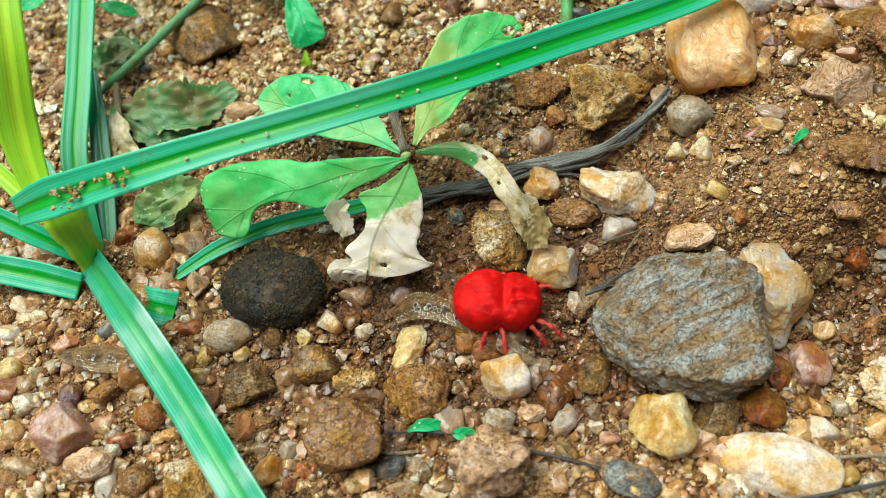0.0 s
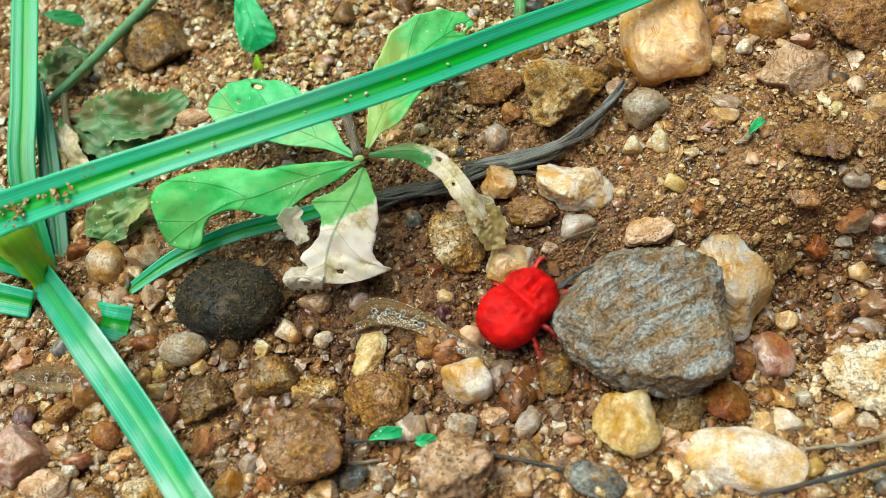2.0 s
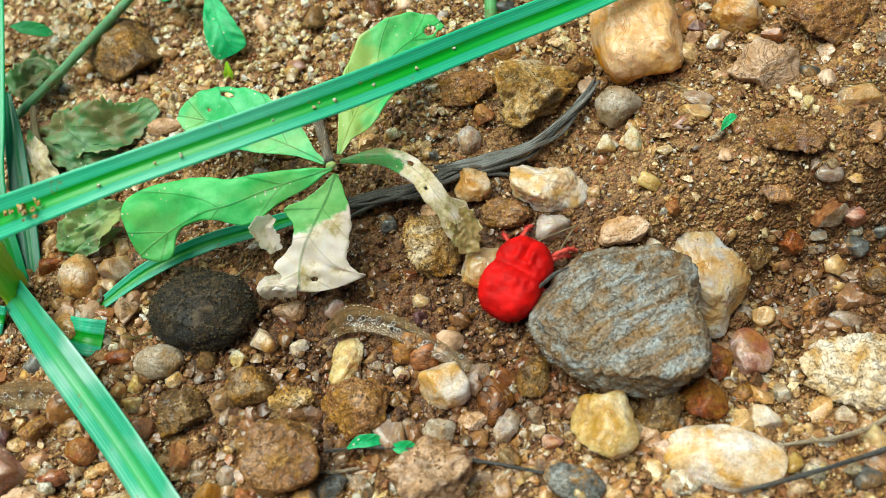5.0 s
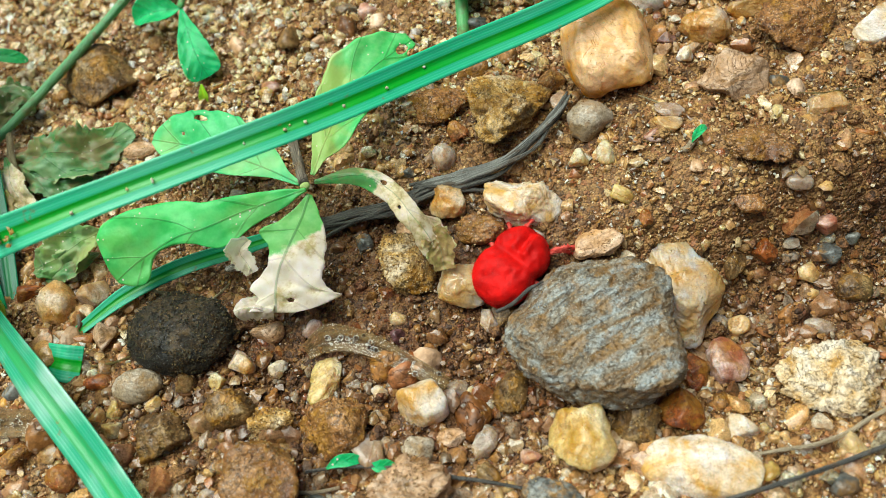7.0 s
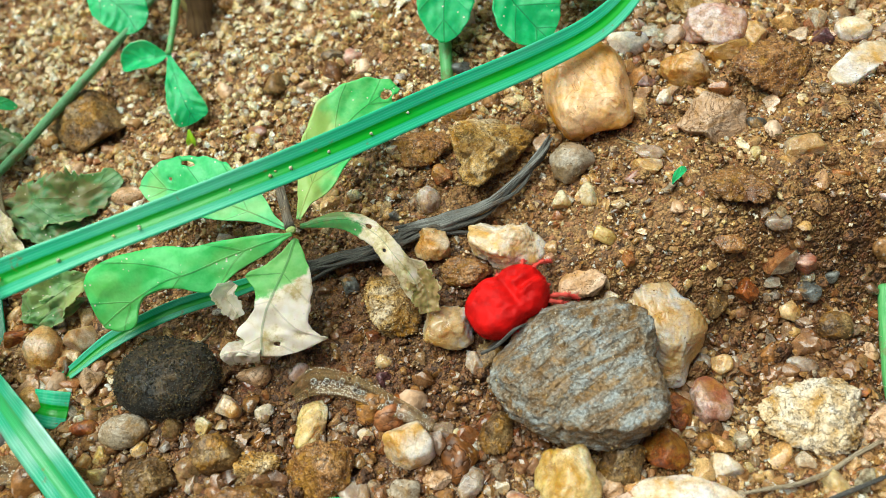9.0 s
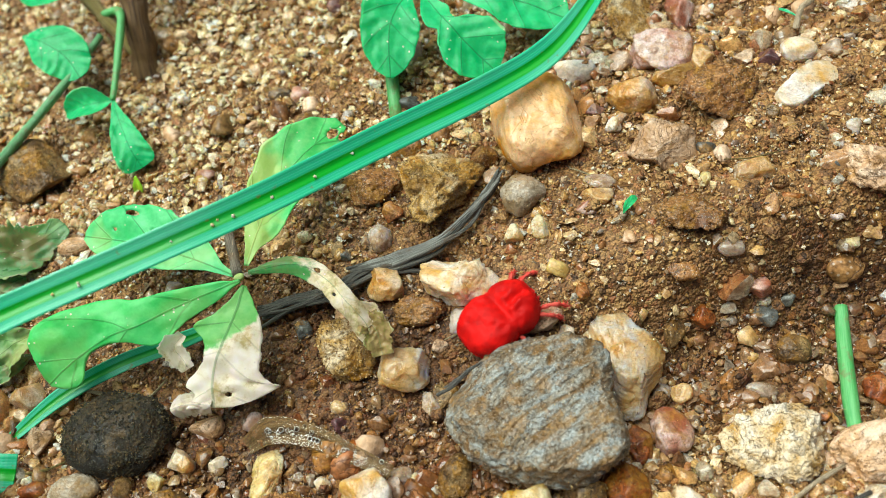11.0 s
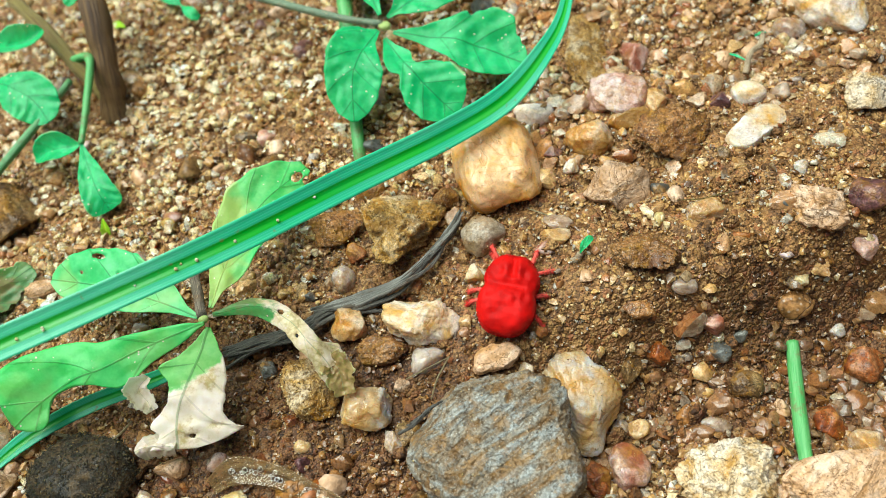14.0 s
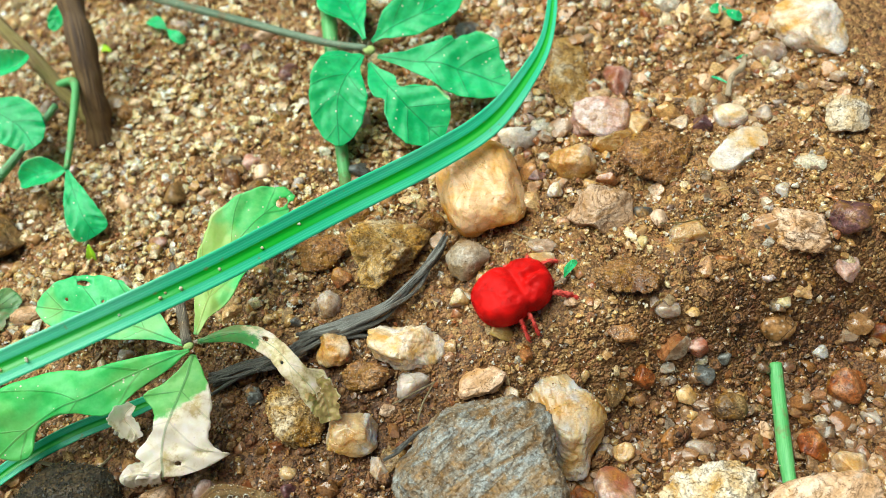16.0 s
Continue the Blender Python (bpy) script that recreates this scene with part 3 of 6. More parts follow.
def stone(name, x, y, z, sx, sy, sz, turn, look_like, label, seed=1, angular=0.9, cuts=(), rough=0.09, flat=1.0, tilt=(0, 0), level=0, round_at=0.0, sand=0, strata=0.0, plan=()):
    """A stone with half-axes sx, sy, sz, settled in the soil. plan: its reach from the middle, every 30 degrees round."""
    big = max(sx, sy)
    SPOTS.append((x, y, 0.5 * (sx + sy)))
    level = level or (6 if big > 7.5 else 5 if big > 3.4 else 4)
    v, tri = stone_shape(level, seed, angular, cuts, rough, flat, round_at, strata)
    v = v * (sx, sy, sz) if not plan else spread(v, plan) * (1, 1, sz)
    ob = part(name, v, tri, STONES[look_like], at=pose(x * MM, y * MM, z * MM, tilt[0], tilt[1], turn))
    # pale grains on the schist also imitate its golden sparkle by colour
    if sand or name == "soil_clod" and look_like != "black":
        crust(ob, sand or int(40 * sx * sy) + 40, 0.13 if look_like == "schist" else 0.17, seed, PALE_GRIT if look_like == "schist" else CRUST)
    elif look_like in ("brown", "ochre", "olive"):
        crust(ob, int(9 * sx * sy) + 30, 0.14, seed, CRUST)
    elif look_like != "black":
        pale = look_like in ("amber", "cream", "honey", "milky", "yellow", "clear", "chalk", "rose")
        crust(ob, int((3 if pale else 9) * sx * sy) + 12, 0.12, seed, PALE_GRIT if pale else CRUST)
    if look_like == "black":
        crust(ob, 3200, 0.19, seed, DARK_CRUST)
        fuzz(ob, 1500, 0.75, DARK_CRUST)
    return tagged(ob, label, name.replace("_", " "), "stones on the soil")


def bezier(points, n):
    """A smooth curve through the given points."""
    p = np.array(points, float)
    p = np.vstack([2 * p[0] - p[1], p, 2 * p[-1] - p[-2]])
    out = []
    for s in np.linspace(0, len(points) - 1, n):
        i = min(int(s), len(points) - 2)
        f = s - i
        a, b, c, d = p[i:i + 4]
        out.append(0.5 * (2 * b + (c - a) * f + (2 * a - 5 * b + 4 * c - d) * f * f + (3 * b - a - 3 * c + d) * f ** 3))
    return np.array(out)


def frame_along(c, face):
    tan = np.gradient(c, axis=0)
    tan /= np.linalg.norm(tan, axis=1)[:, None] + 1e-9
    side = np.cross(tan, np.asarray(face, float))
    side /= np.linalg.norm(side, axis=1)[:, None] + 1e-9
    return tan, side, np.cross(side, tan)


def sheet(grid, thick, up, holes=None):
    """A closed sheet from a grid of points (n, m, 3): upper and lower skin and rim. holes: cells left out."""
    n, m = grid.shape[:2]
    top = grid.reshape(-1, 3)
    low = (grid - thick * up).reshape(-1, 3)
    keep = np.ones((n - 1, m - 1), bool) if holes is None else ~holes
    faces, off = [], n * m
    for i in range(n - 1):
        for j in range(m - 1):
            if not keep[i, j]:
                continue
            a, b, c, d = i * m + j, i * m + j + 1, (i + 1) * m + j + 1, (i + 1) * m + j
            faces += [(a, d, c, b), (a + off, b + off, c + off, d + off)]
            if i == 0 or not keep[i - 1, j]:
                faces.append((a, b, b + off, a + off))
            if i == n - 2 or not keep[i + 1, j]:
                faces.append((d, d + off, c + off, c))
            if j == 0 or not keep[i, j - 1]:
                faces.append((a, a + off, d + off, d))
            if j == m - 2 or not keep[i, j + 1]:
                faces.append((b, c, c + off, b + off))
    return np.vstack([top, low]), faces


def leaflet(parent, points, half, material, name="leaflet", face=(0, -0.45, 1), peak=0.6, cup=0.12, ripple=0.04, bites=(), seed=3, label="", base=0.06, edge=0.06, blunt=0.5, right=(), left=(), droop=0.0):
    """One leaflet: midrib through the points, half its greatest half-width (mm). right, left: (along, width) of each margin where it is eaten or uneven. bites: holes (along, across, radius along, radius across)."""
    n, m = 76, 25
    c = bezier(points, n)
    _, side, up = frame_along(c, face)
    s, v = np.linspace(0, 1, n), np.linspace(-1, 1, m)
    shape = np.where(s < peak, np.sin(np.pi / 2 * np.clip(s / peak, 0, 1)) ** 1.25, np.cos(np.pi / 2 * np.clip((s - peak) / (1 - peak), 0, 1)) ** blunt)
    w = half * (base + (1 - base) * shape)
    w[-1] *= 0.6
    rows = []
    for given, k in ((left, 0), (right, 5)):
        own = np.interp(s, *np.array(given).T) if given else w
        if given:
            own = np.convolve(np.r_[own[:1], own, own[-1:]], (0.25, 0.5, 0.25), "valid")
        rows.append(own * (1 + edge * (vnoise(s * 9, 0 * s + 2.2 + k, seed) + 0.6 * vnoise(s * 23, 0 * s + 1.3 + k, seed + 1) + 0.4 * vnoise(s * 51, 0 * s + 3.1 + k, seed + 2))))
    across = np.where(v[None, :] < 0, rows[0][:, None], rows[1][:, None]) * v[None, :]
    q = across / half
    lift = cup * half * np.abs(q) ** 1.5 * 1.6 + ripple * half * 3 * vnoise(s[:, None] * 5 + 0 * v, q * 2 + 3, seed + 5) + ripple * half * vnoise(s[:, None] * 13 + 0 * v, q * 6 + 3, seed + 6) \
        - 0.010 * half * np.cos(np.pi * 2 * (s[:, None] * 6 - np.abs(q) * 1.4)) * np.abs(q) ** 0.5 * 2 - droop * half * np.clip(np.abs(v)[None, :] - 0.72, 0, 1) ** 1.3 * 4 * (0.6 + vnoise(s[:, None] * 7 + 0 * v, 0 * q + v[None, :], seed + 4))
    grid = c[:, None] + side[:, None] * across[..., None] + up[:, None] * lift[..., None]
    sm, vm = (s[1:] + s[:-1]) / 2, (q[1:, 1:] + q[:-1, :-1]) / 2
    holes = np.zeros((n - 1, m - 1), bool)
    for a, b, ra, rb in bites:
        gone = ((sm[:, None] - a) / ra) ** 2 + ((vm - b) / rb) ** 2 < 1
        holes |= gone
        hit = np.zeros((n, m), bool)
        for x0 in (0, 1):
            for y0 in (0, 1):
                hit[x0:n - 1 + x0, y0:m - 1 + y0] |= gone
        ds, dv = (s[:, None] - a) / ra + 0 * q, (q - b) / rb
        far = np.hypot(ds, dv) + 1e-6
        want = 1 + 0.3 * vnoise(np.arctan2(dv, ds) * 1.5, 0 * ds + 2, seed)
        inner = hit & ((s[:, None] > 0.01) & (s[:, None] < 0.99))
        ns, nv = np.clip(a + ds / far * ra * want, 0, 1), b + dv / far * rb * want
        at = np.clip(ns * (n - 1), 0, n - 1.001)
        k, f = at.astype(int), (at % 1)[..., None]
        spine = c[k] * (1 - f) + c[k + 1] * f
        grid[inner] = (spine + side[k] * (nv * half)[..., None] + up[:, None] * lift[..., None])[inner]
    verts, faces = sheet(grid, 0.14, up[:, None], holes)
    uv = np.stack([s[:, None] + 0 * q, (np.clip(q, -1, 1) + 1) / 2], -1).reshape(-1, 2)
    return part(name, verts, faces, material, parent, label, uv=np.vstack([uv, uv]))


def blade(parent, points, widths, material, face=(0, -0.6, 1), fold=0.14, name="blade", label="", thick=0.22):
    """A long grass blade, folded along its middle. widths: half-widths at even steps along it."""
    n, m = 12 * len(points), 13
    c = bezier(points, n)
    _, side, up = frame_along(c, face)
    w = np.interp(np.linspace(0, 1, n), np.linspace(0, 1, len(widths)), widths)
    v = np.linspace(-1, 1, m)
    prof = fold * (np.abs(v) ** 1.3) - 0.05 * np.cos(v * np.pi * 3) * (1 - np.abs(v))
    grid = c[:, None] + side[:, None] * (w[:, None] * v[None, :])[..., None] + up[:, None] * (w[:, None] * prof[None, :])[..., None]
    verts, faces = sheet(grid, thick, up[:, None])
    uv = np.stack(np.meshgrid(np.linspace(0, 1, n), (v + 1) / 2, indexing="ij"), -1).reshape(-1, 2)
    return part(name, verts, faces, material, parent, label, uv=np.vstack([uv, uv]))


def tube(parent, points, radii, material, name="stem", label="", around=9, rough=0.12, seed=1):
    """A tapered, slightly uneven stalk through the points, closed at both ends."""
    n = 9 * len(points)
    c = bezier(points, n)
    _, side, up = frame_along(c, (0.13, -0.31, 0.94))
    r = np.interp(np.linspace(0, 1, n), np.linspace(0, 1, len(radii)), radii)
    a = np.arange(around) * 2 * np.pi / around
    rr = r[:, None] * (1 + rough * 2 * vnoise(np.linspace(0, n / 3, n)[:, None] + 0 * a, a[None, :] * 1.2 + 0 * r[:, None], seed))
    ring = c[:, None] + rr[..., None] * (np.cos(a)[None, :, None] * side[:, None] + np.sin(a)[None, :, None] * up[:, None])
    verts = np.vstack([ring.reshape(-1, 3), c[:1], c[-1:]])
    faces = []
    for i in range(n - 1):
        for j in range(around):
            k = (j + 1) % around
            faces.append((i * around + j, i * around + k, (i + 1) * around + k, (i + 1) * around + j))
    for j in range(around):
        k = (j + 1) % around
        faces += [(n * around, k, j), (n * around + 1, (n - 1) * around + j, (n - 1) * around + k)]
    uv = np.stack(np.meshgrid(np.linspace(0, 1, n), np.arange(around) / around, indexing="ij"), -1).reshape(-1, 2)
    return part(name, verts, faces, material, parent, label, uv=np.vstack([uv, [[0, 0], [1, 0]]]))


def hairs(parent, points, radius, length, count, material, seed=5, name="hairs"):
    """Fine bristles standing off a stalk."""
    rng = np.random.default_rng(seed)
    c = bezier(points, 60)
    tan, side, up = frame_along(c, (0.13, -0.31, 0.94))
    verts, faces = [], []
    for _ in range(count):
        i = rng.integers(0, 60)
        a = rng.uniform(0, 2 * np.pi)
        out = np.cos(a) * side[i] + np.sin(a) * up[i] + rng.normal(size=3) * 0.25
        foot, tip = c[i] + radius * 0.8 * out, c[i] + (radius + length * rng.uniform(0.6, 1.2)) * out
        q = np.cross(out, tan[i]) * 0.03
        b = len(verts)
        verts += [foot - q, foot + q, foot + tan[i] * 0.05, tip]
        faces += [(b, b + 1, b + 3), (b + 1, b + 2, b + 3), (b + 2, b, b + 3)]
    return part(name, verts, faces, material, parent)


def thing(name, at, label, category, group=""):
    """An empty at the foot of a thing made of parts; the parts keep world millimetres."""
    ob = new(name)
    ob.empty_display_size = 0.002
    ob.location = np.array(at) * MM
    BASE[ob.name] = np.array(at, float)
    return tagged(ob, label, category, group)


# ---- ground: one sheet, fine under the camera, coarse towards the horizon ----
def ground_axis(lo, hi, step):
    inner = np.arange(lo, hi + step, step)
    out = [step * 1.5]
    while sum(out) < 60000:
        out.append(out[-1] * 1.28)
    far = np.cumsum(out)
    return np.r_[lo - far[::-1], inner, hi + far]


def build_ground():
    gx, gy = ground_axis(-90, 98, 0.6), ground_axis(-50, 120, 0.6)
    x, y = np.meshgrid(gx, gy, indexing="ij")
    z = ground_z(x, y)
    near = np.exp(-((np.maximum(np.abs(x) - 95, 0) + np.maximum(np.abs(y - 35) - 90, 0)) / 30) ** 2)
    z += near * (0.9 * vnoise(x / 3.1, y / 3.1, 3) + 0.55 * vnoise(x / 1.4, y / 1.4, 4) + 0.3 * vnoise(x / 0.7, y / 0.7, 5))
    n, m = x.shape
    i = (np.arange(n - 1)[:, None] * m + np.arange(m - 1)[None, :]).ravel()
    quads = np.stack([i, i + m, i + m + 1, i + 1], 1)
    ob = part("ground", np.stack([x, y, z], -1).reshape(-1, 3), quads, SOIL)
    return tagged(ob, "damp reddish-brown sandy soil with hollows and a low bank", "ground", kind="structure")


build_ground()


def scatter(name, count, lo, hi, level, material, label, area, density, kinds=14, sink=0.15, seed=21, worn=0, up=(-0.3, 0.4)):
    """Many loose grains joined into one mesh. area: x and y ranges; density: chance to lie at (x, y); worn: rounded stones, clear of the named ones."""
    r = np.random.default_rng(seed)
    shapes = [stone_shape(worn, 100 + seed + i, 0.85 + 0.035 * i, (), 0.13, round_at=1.35) if worn else chip_shape(level, 100 + seed + i) for i in range(kinds)]
    x, y = r.uniform(area[0], area[1], count * 3), r.uniform(area[2], area[3], count * 3)
    ok = r.uniform(size=count * 3) < density(x, y)
    if worn:
        for a, b, far in SPOTS:
            ok &= np.hypot(x - a, y - b) > 0.92 * far
    x, y = x[ok][:count], y[ok][:count]
    z = ground_z(x, y)
    size = lo * (hi / lo) ** (r.uniform(size=len(x)) ** 1.7)
    verts, faces, off = [], [], 0
    for i in range(len(x)):
        v, tri = shapes[i % kinds]
        q = r.normal(size=4)
        q /= np.linalg.norm(q)
        a, b, c, d = q
        rot = np.array([[1 - 2 * (c * c + d * d), 2 * (b * c - a * d), 2 * (b * d + a * c)],
                        [2 * (b * c + a * d), 1 - 2 * (b * b + d * d), 2 * (c * d - a * b)],
                        [2 * (b * d - a * c), 2 * (c * d + a * b), 1 - 2 * (b * b + c * c)]])
        p = (v * (size[i] * r.uniform(0.65, 1.2, 3))) @ rot.T
        p[:, 2] *= 0.8
        verts.append(p + (x[i], y[i], z[i] + size[i] * r.uniform(*up) + sink))
        faces.append(tri + off)
        off += len(v)
    ob = part(name, np.vstack(verts), np.vstack(faces), material, smooth=level > 12)
    if level > 12:
        ob.data.set_sharp_from_angle(angle=radians(36 if worn else 52))
    return tagged(ob, label, "gravel", kind="stuff")


def coarse_here(x, y):
    """Pebbly in the wash, finer on the bank."""
    bank = 1 / (1 + np.exp(-(x - 24) / 5)) * np.exp(-((y - 7) / 8) ** 2)
    return np.clip(0.25 + 0.75 * (0.5 + 1.2 * vnoise(x / 9, y / 9, 8)) + 0.4 * (y < -2) - 0.25 * bank - 0.6 * np.exp(-((x - 3) / 12) ** 2 - ((y - 3) / 9) ** 2), 0.06, 1)


def anywhere(x, y):
    return 0.75 + 0.5 * vnoise(x / 6, y / 6, 9)


def in_view(x, y):
    return anywhere(x, y) * np.clip(1.15 - np.maximum(np.abs(x - 5) - 45, 0) / 60 - np.maximum(np.abs(y - 22) - 38, 0) / 60, 0.1, 1)


scatter("coarse_sand", 15000, 0.38, 1.3, 13, GRIT, "wet coarse sand grains, brown, amber and white", (-85, 95, -48, 120), coarse_here, seed=21)
scatter("fine_sand", 52000, 0.17, 0.55, 8, GRIT, "fine brown and golden sand grains on the soil", (-74, 84, -42, 84), in_view, seed=33, sink=0.25)


# pale gravel; its darker stops are lifted to paint in the bright, hazy distance
PALE_GRIT = grit_mat("pale_grit", [(0.0, (0.52, 0.33, 0.13)), (0.3, (0.78, 0.56, 0.26)), (0.55, (0.86, 0.71, 0.44)), (0.75, (0.66, 0.40, 0.20)), (0.9, (0.76, 0.65, 0.46)), (1.0, (0.84, 0.79, 0.68))], clear=0.5)
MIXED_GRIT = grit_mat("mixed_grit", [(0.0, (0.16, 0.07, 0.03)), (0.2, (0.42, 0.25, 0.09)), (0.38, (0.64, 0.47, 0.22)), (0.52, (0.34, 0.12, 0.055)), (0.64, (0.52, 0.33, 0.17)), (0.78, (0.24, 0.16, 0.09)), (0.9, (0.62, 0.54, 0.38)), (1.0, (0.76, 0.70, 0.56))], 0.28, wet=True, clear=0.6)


def far_wash(x, y):
    """The pale gravel of the wash behind the plants."""
    return np.clip((y - 24) / 12, 0, 1) * np.clip((38 - x + 0.25 * (y - 40)) / 18, 0, 1) * (0.6 + vnoise(x / 7, y / 7, 12))


scatter("pale_gravel", 9000, 0.45, 1.6, 13, PALE_GRIT, "pale amber and white gravel of the wash", (-82, 60, 26, 122), far_wash, seed=71, sink=0.3)
def bank_top(x, y):
    """Pebbles lying close together on the flat above the bank and along its foot."""
    top = np.clip((x - 18) / 14, 0, 1) * np.clip((y - 30) / 14, 0, 1)
    foot = 0.4 * np.clip((x - 30) / 10, 0, 1) * np.clip((2 - y) / 5, 0, 1)
    front = 0.4 * np.clip((-6 - y) / 6, 0, 1) + 0.5 * np.clip((-18 - x) / 8, 0, 1) * np.clip((10 - y) / 6, 0, 1)
    return np.clip(np.maximum(np.maximum(top, foot), front) * (0.75 + 0.9 * vnoise(x / 8, y / 8, 14)), 0, 1)


scatter("small_gravel", 3600, 0.6, 2.0, 22, MIXED_GRIT, "angular small gravel, pink, amber, brown and white", (-80, 95, -48, 115), bank_top, seed=83, sink=0.2)
scatter("soil_crumbs", 2600, 0.5, 1.9, 24, SOIL, "damp brown soil crumbs between the stones", (-80, 92, -46, 110), anywhere, seed=57, sink=0.1)


def loose_pebbles():
    """Small pebbles strewn between the larger stones."""
    r = np.random.default_rng(5)
    kinds = ["amber", "milky", "clear", "rust", "brown", "rose", "tan", "purple", "yellow", "olive", "cream", "slate"]
    words = {"amber": "small translucent amber pebble half sunk in soil", "milky": "small milky white quartz pebble on damp soil", "clear": "small clear quartz pebble, wet and shiny",
             "rust": "small rust-red ironstone pebble on soil", "brown": "small brown mud-coated pebble", "rose": "small pinkish quartz pebble on soil", "tan": "small tan angular stone chip",
             "purple": "small dark purple pebble on soil", "yellow": "small yellow quartz pebble on soil", "olive": "small olive-brown angular pebble", "cream": "small cream-coloured stone chip", "slate": "small blue-grey slate pebble"}
    weights = np.array([0.8, 5, 6, 2.2, 6, 3, 7, 1.8, 1.6, 4, 0.2, 1.2])
    protos = {}
    made = 0
    while made < 290:
        x, y = r.uniform(-78, 88), -44 + 149 * r.uniform() ** 1.35
        if r.uniform() > coarse_here(x, y) * (1.0 if y < 60 else 0.6):
            continue
        if any(math.hypot(x - a, y - c) < d + 0.8 for a, c, d in SPOTS):
            continue
        kind = kinds[r.choice(12, p=weights / weights.sum())]
        key = (kind, made % 3)
        size = 1.15 * (2.6 / 1.15) ** (r.uniform() ** 1.8) * (1.35 if y < -4 and x < 40 else 1.0)
        m = pose(x * MM, y * MM, (float(ground_z(x, y)) + 0.12 * size) * MM, r.uniform(-25, 25), r.uniform(-25, 25), r.uniform(0, 360))
        if key not in protos:
            v, tri = stone_shape(3, 300 + len(protos), r.uniform(0.7, 1.1), (), 0.06)
            ob = part("pebble", v * (1.0, 0.8, 0.68), tri, STONES[kind], at=m)
            protos[key] = ob.data
        else:
            ob = new("pebble", protos[key])
            ob.matrix_basis = m
        ob.scale = (size, size, size)
        tagged(ob, words[kind], "pebble", "loose pebbles")
        made += 1


# ---- named stones ----
stone("rock", 16.41, -8.85, -2.81, 11.42, 9.84, 6.48, -11, "schist", "large grey schist stone with a flat worn top and sparkling flecks", seed=41, angular=0.4, rough=0.08, flat=0.66, level=6, round_at=1.1, strata=0.085, sand=620, plan=(10.1, 11.9, 10.9, 9.5, 10.2, 10.2, 11.1, 10.1, 9.3, 9.6, 11.2, 12.6))
stone("stone", 30.27, -2.92, -6.23, 6.01, 9.99, 3.59, -11, "honey", "pale amber translucent quartz stone leaning behind a grey rock", seed=42, angular=0.6, rough=0.07, strata=0.05, sand=160, plan=(5.9, 5.9, 5.8, 9.1, 9.8, 6.5, 5.1, 5.0, 6.0, 9.3, 6.6, 6.0))
stone("stone", 12.60, 11.08, -0.23, 5.71, 3.34, 2.80, -11, "cream", "cream white quartz stone with rusty crevices", seed=143, angular=1.0, rough=0.16, round_at=1.2, plan=(5.5, 3.9, 3.0, 3.0, 3.7, 5.5, 5.4, 4.0, 3.4, 3.3, 3.6, 5.0))
stone("stone", 29.91, 31.33, 3.61, 7.01, 9.02, 5.44, -4, "amber", "blocky orange-amber quartz stone, cracked, with square corners", seed=44, angular=0.35, rough=0.06, flat=0.78, round_at=1.1, level=6, plan=(6.3, 7.1, 8.9, 8.0, 8.8, 7.0, 6.2, 7.0, 8.6, 7.8, 8.8, 7.1))
stone("rock", 14.69, 26.03, 1.06, 6.43, 6.99, 4.63, -11, "ochre", "brown and ochre layered rock crusted with soil", seed=45, angular=1.0, rough=0.12, strata=0.22, sand=300, plan=(4.8, 7.1, 6.6, 6.6, 6.7, 7.0, 6.3, 6.0, 8.0, 4.4, 3.4, 3.8))
stone("rock", 5.05, 30.29, 0.10, 5.15, 3.02, 2.15, -3, "brown", "dark brown mud-coated rock on damp gravelly soil", seed=46)
stone("pebble", 24.69, 20.99, 1.41, 3.23, 3.16, 2.75, -9, "grey", "round grey-olive pebble with fine lines", seed=47, angular=0.45, rough=0.12)
stone("pebble", 21.64, 16.09, 0.03, 1.47, 1.46, 1.28, -9, "yellow", "small yellow quartz pebble on damp gravelly soil", seed=48)
stone("pebble", 25.32, 15.33, 0.89, 1.38, 1.97, 1.27, -9, "yellow", "pale yellow angular quartz pebble", seed=49)
stone("pebble", 3.90, 22.03, -0.95, 1.76, 2.32, 1.62, -9, "clear", "clear grey quartz pebble beside a leaf", seed=50, angular=0.3)
stone("stone", 2.94, 14.83, -1.43, 2.76, 3.57, 2.30, -11, "milky", "upright amber quartz chunk beside a dry stalk", seed=51, angular=1.0, rough=0.1, plan=(2.2, 2.1, 2.7, 3.4, 2.7, 2.6, 2.6, 3.0, 3.5, 3.5, 3.4, 3.1))
stone("rock", 44.55, 20.98, 4.51, 5.19, 4.01, 2.64, -11, "tan", "angular tan banded rock on damp gravelly soil", seed=252, angular=1.05, rough=0.08, strata=0.07, plan=(5.1, 5.4, 4.5, 3.4, 3.1, 3.3, 4.4, 3.7, 3.2, 3.8, 4.4, 5.3))
stone("stone", 44.59, 31.11, 4.54, 3.69, 3.03, 2.62, -27, "milky", "rounded grey and amber quartz stone", seed=53, angular=0.4)
stone("stone", 20.85, 3.21, -1.83, 3.47, 2.15, 1.78, -11, "tan", "flat brown and reddish banded stone", seed=54, angular=1.0, rough=0.1, plan=(3.3, 3.2, 2.3, 2.1, 2.0, 2.5, 3.1, 3.6, 2.3, 1.8, 1.8, 2.4))
stone("stone", 6.47, 8.78, -1.28, 3.61, 2.16, 1.92, -9, "brown", "dark reddish-brown craggy stone in a hollow", seed=55, angular=1.0, rough=0.16)
stone("stone", 2.19, 1.24, -2.15, 3.51, 2.82, 2.74, -13, "honey", "translucent amber-white quartz stone on damp gravelly soil", seed=56, angular=0.9, rough=0.1)
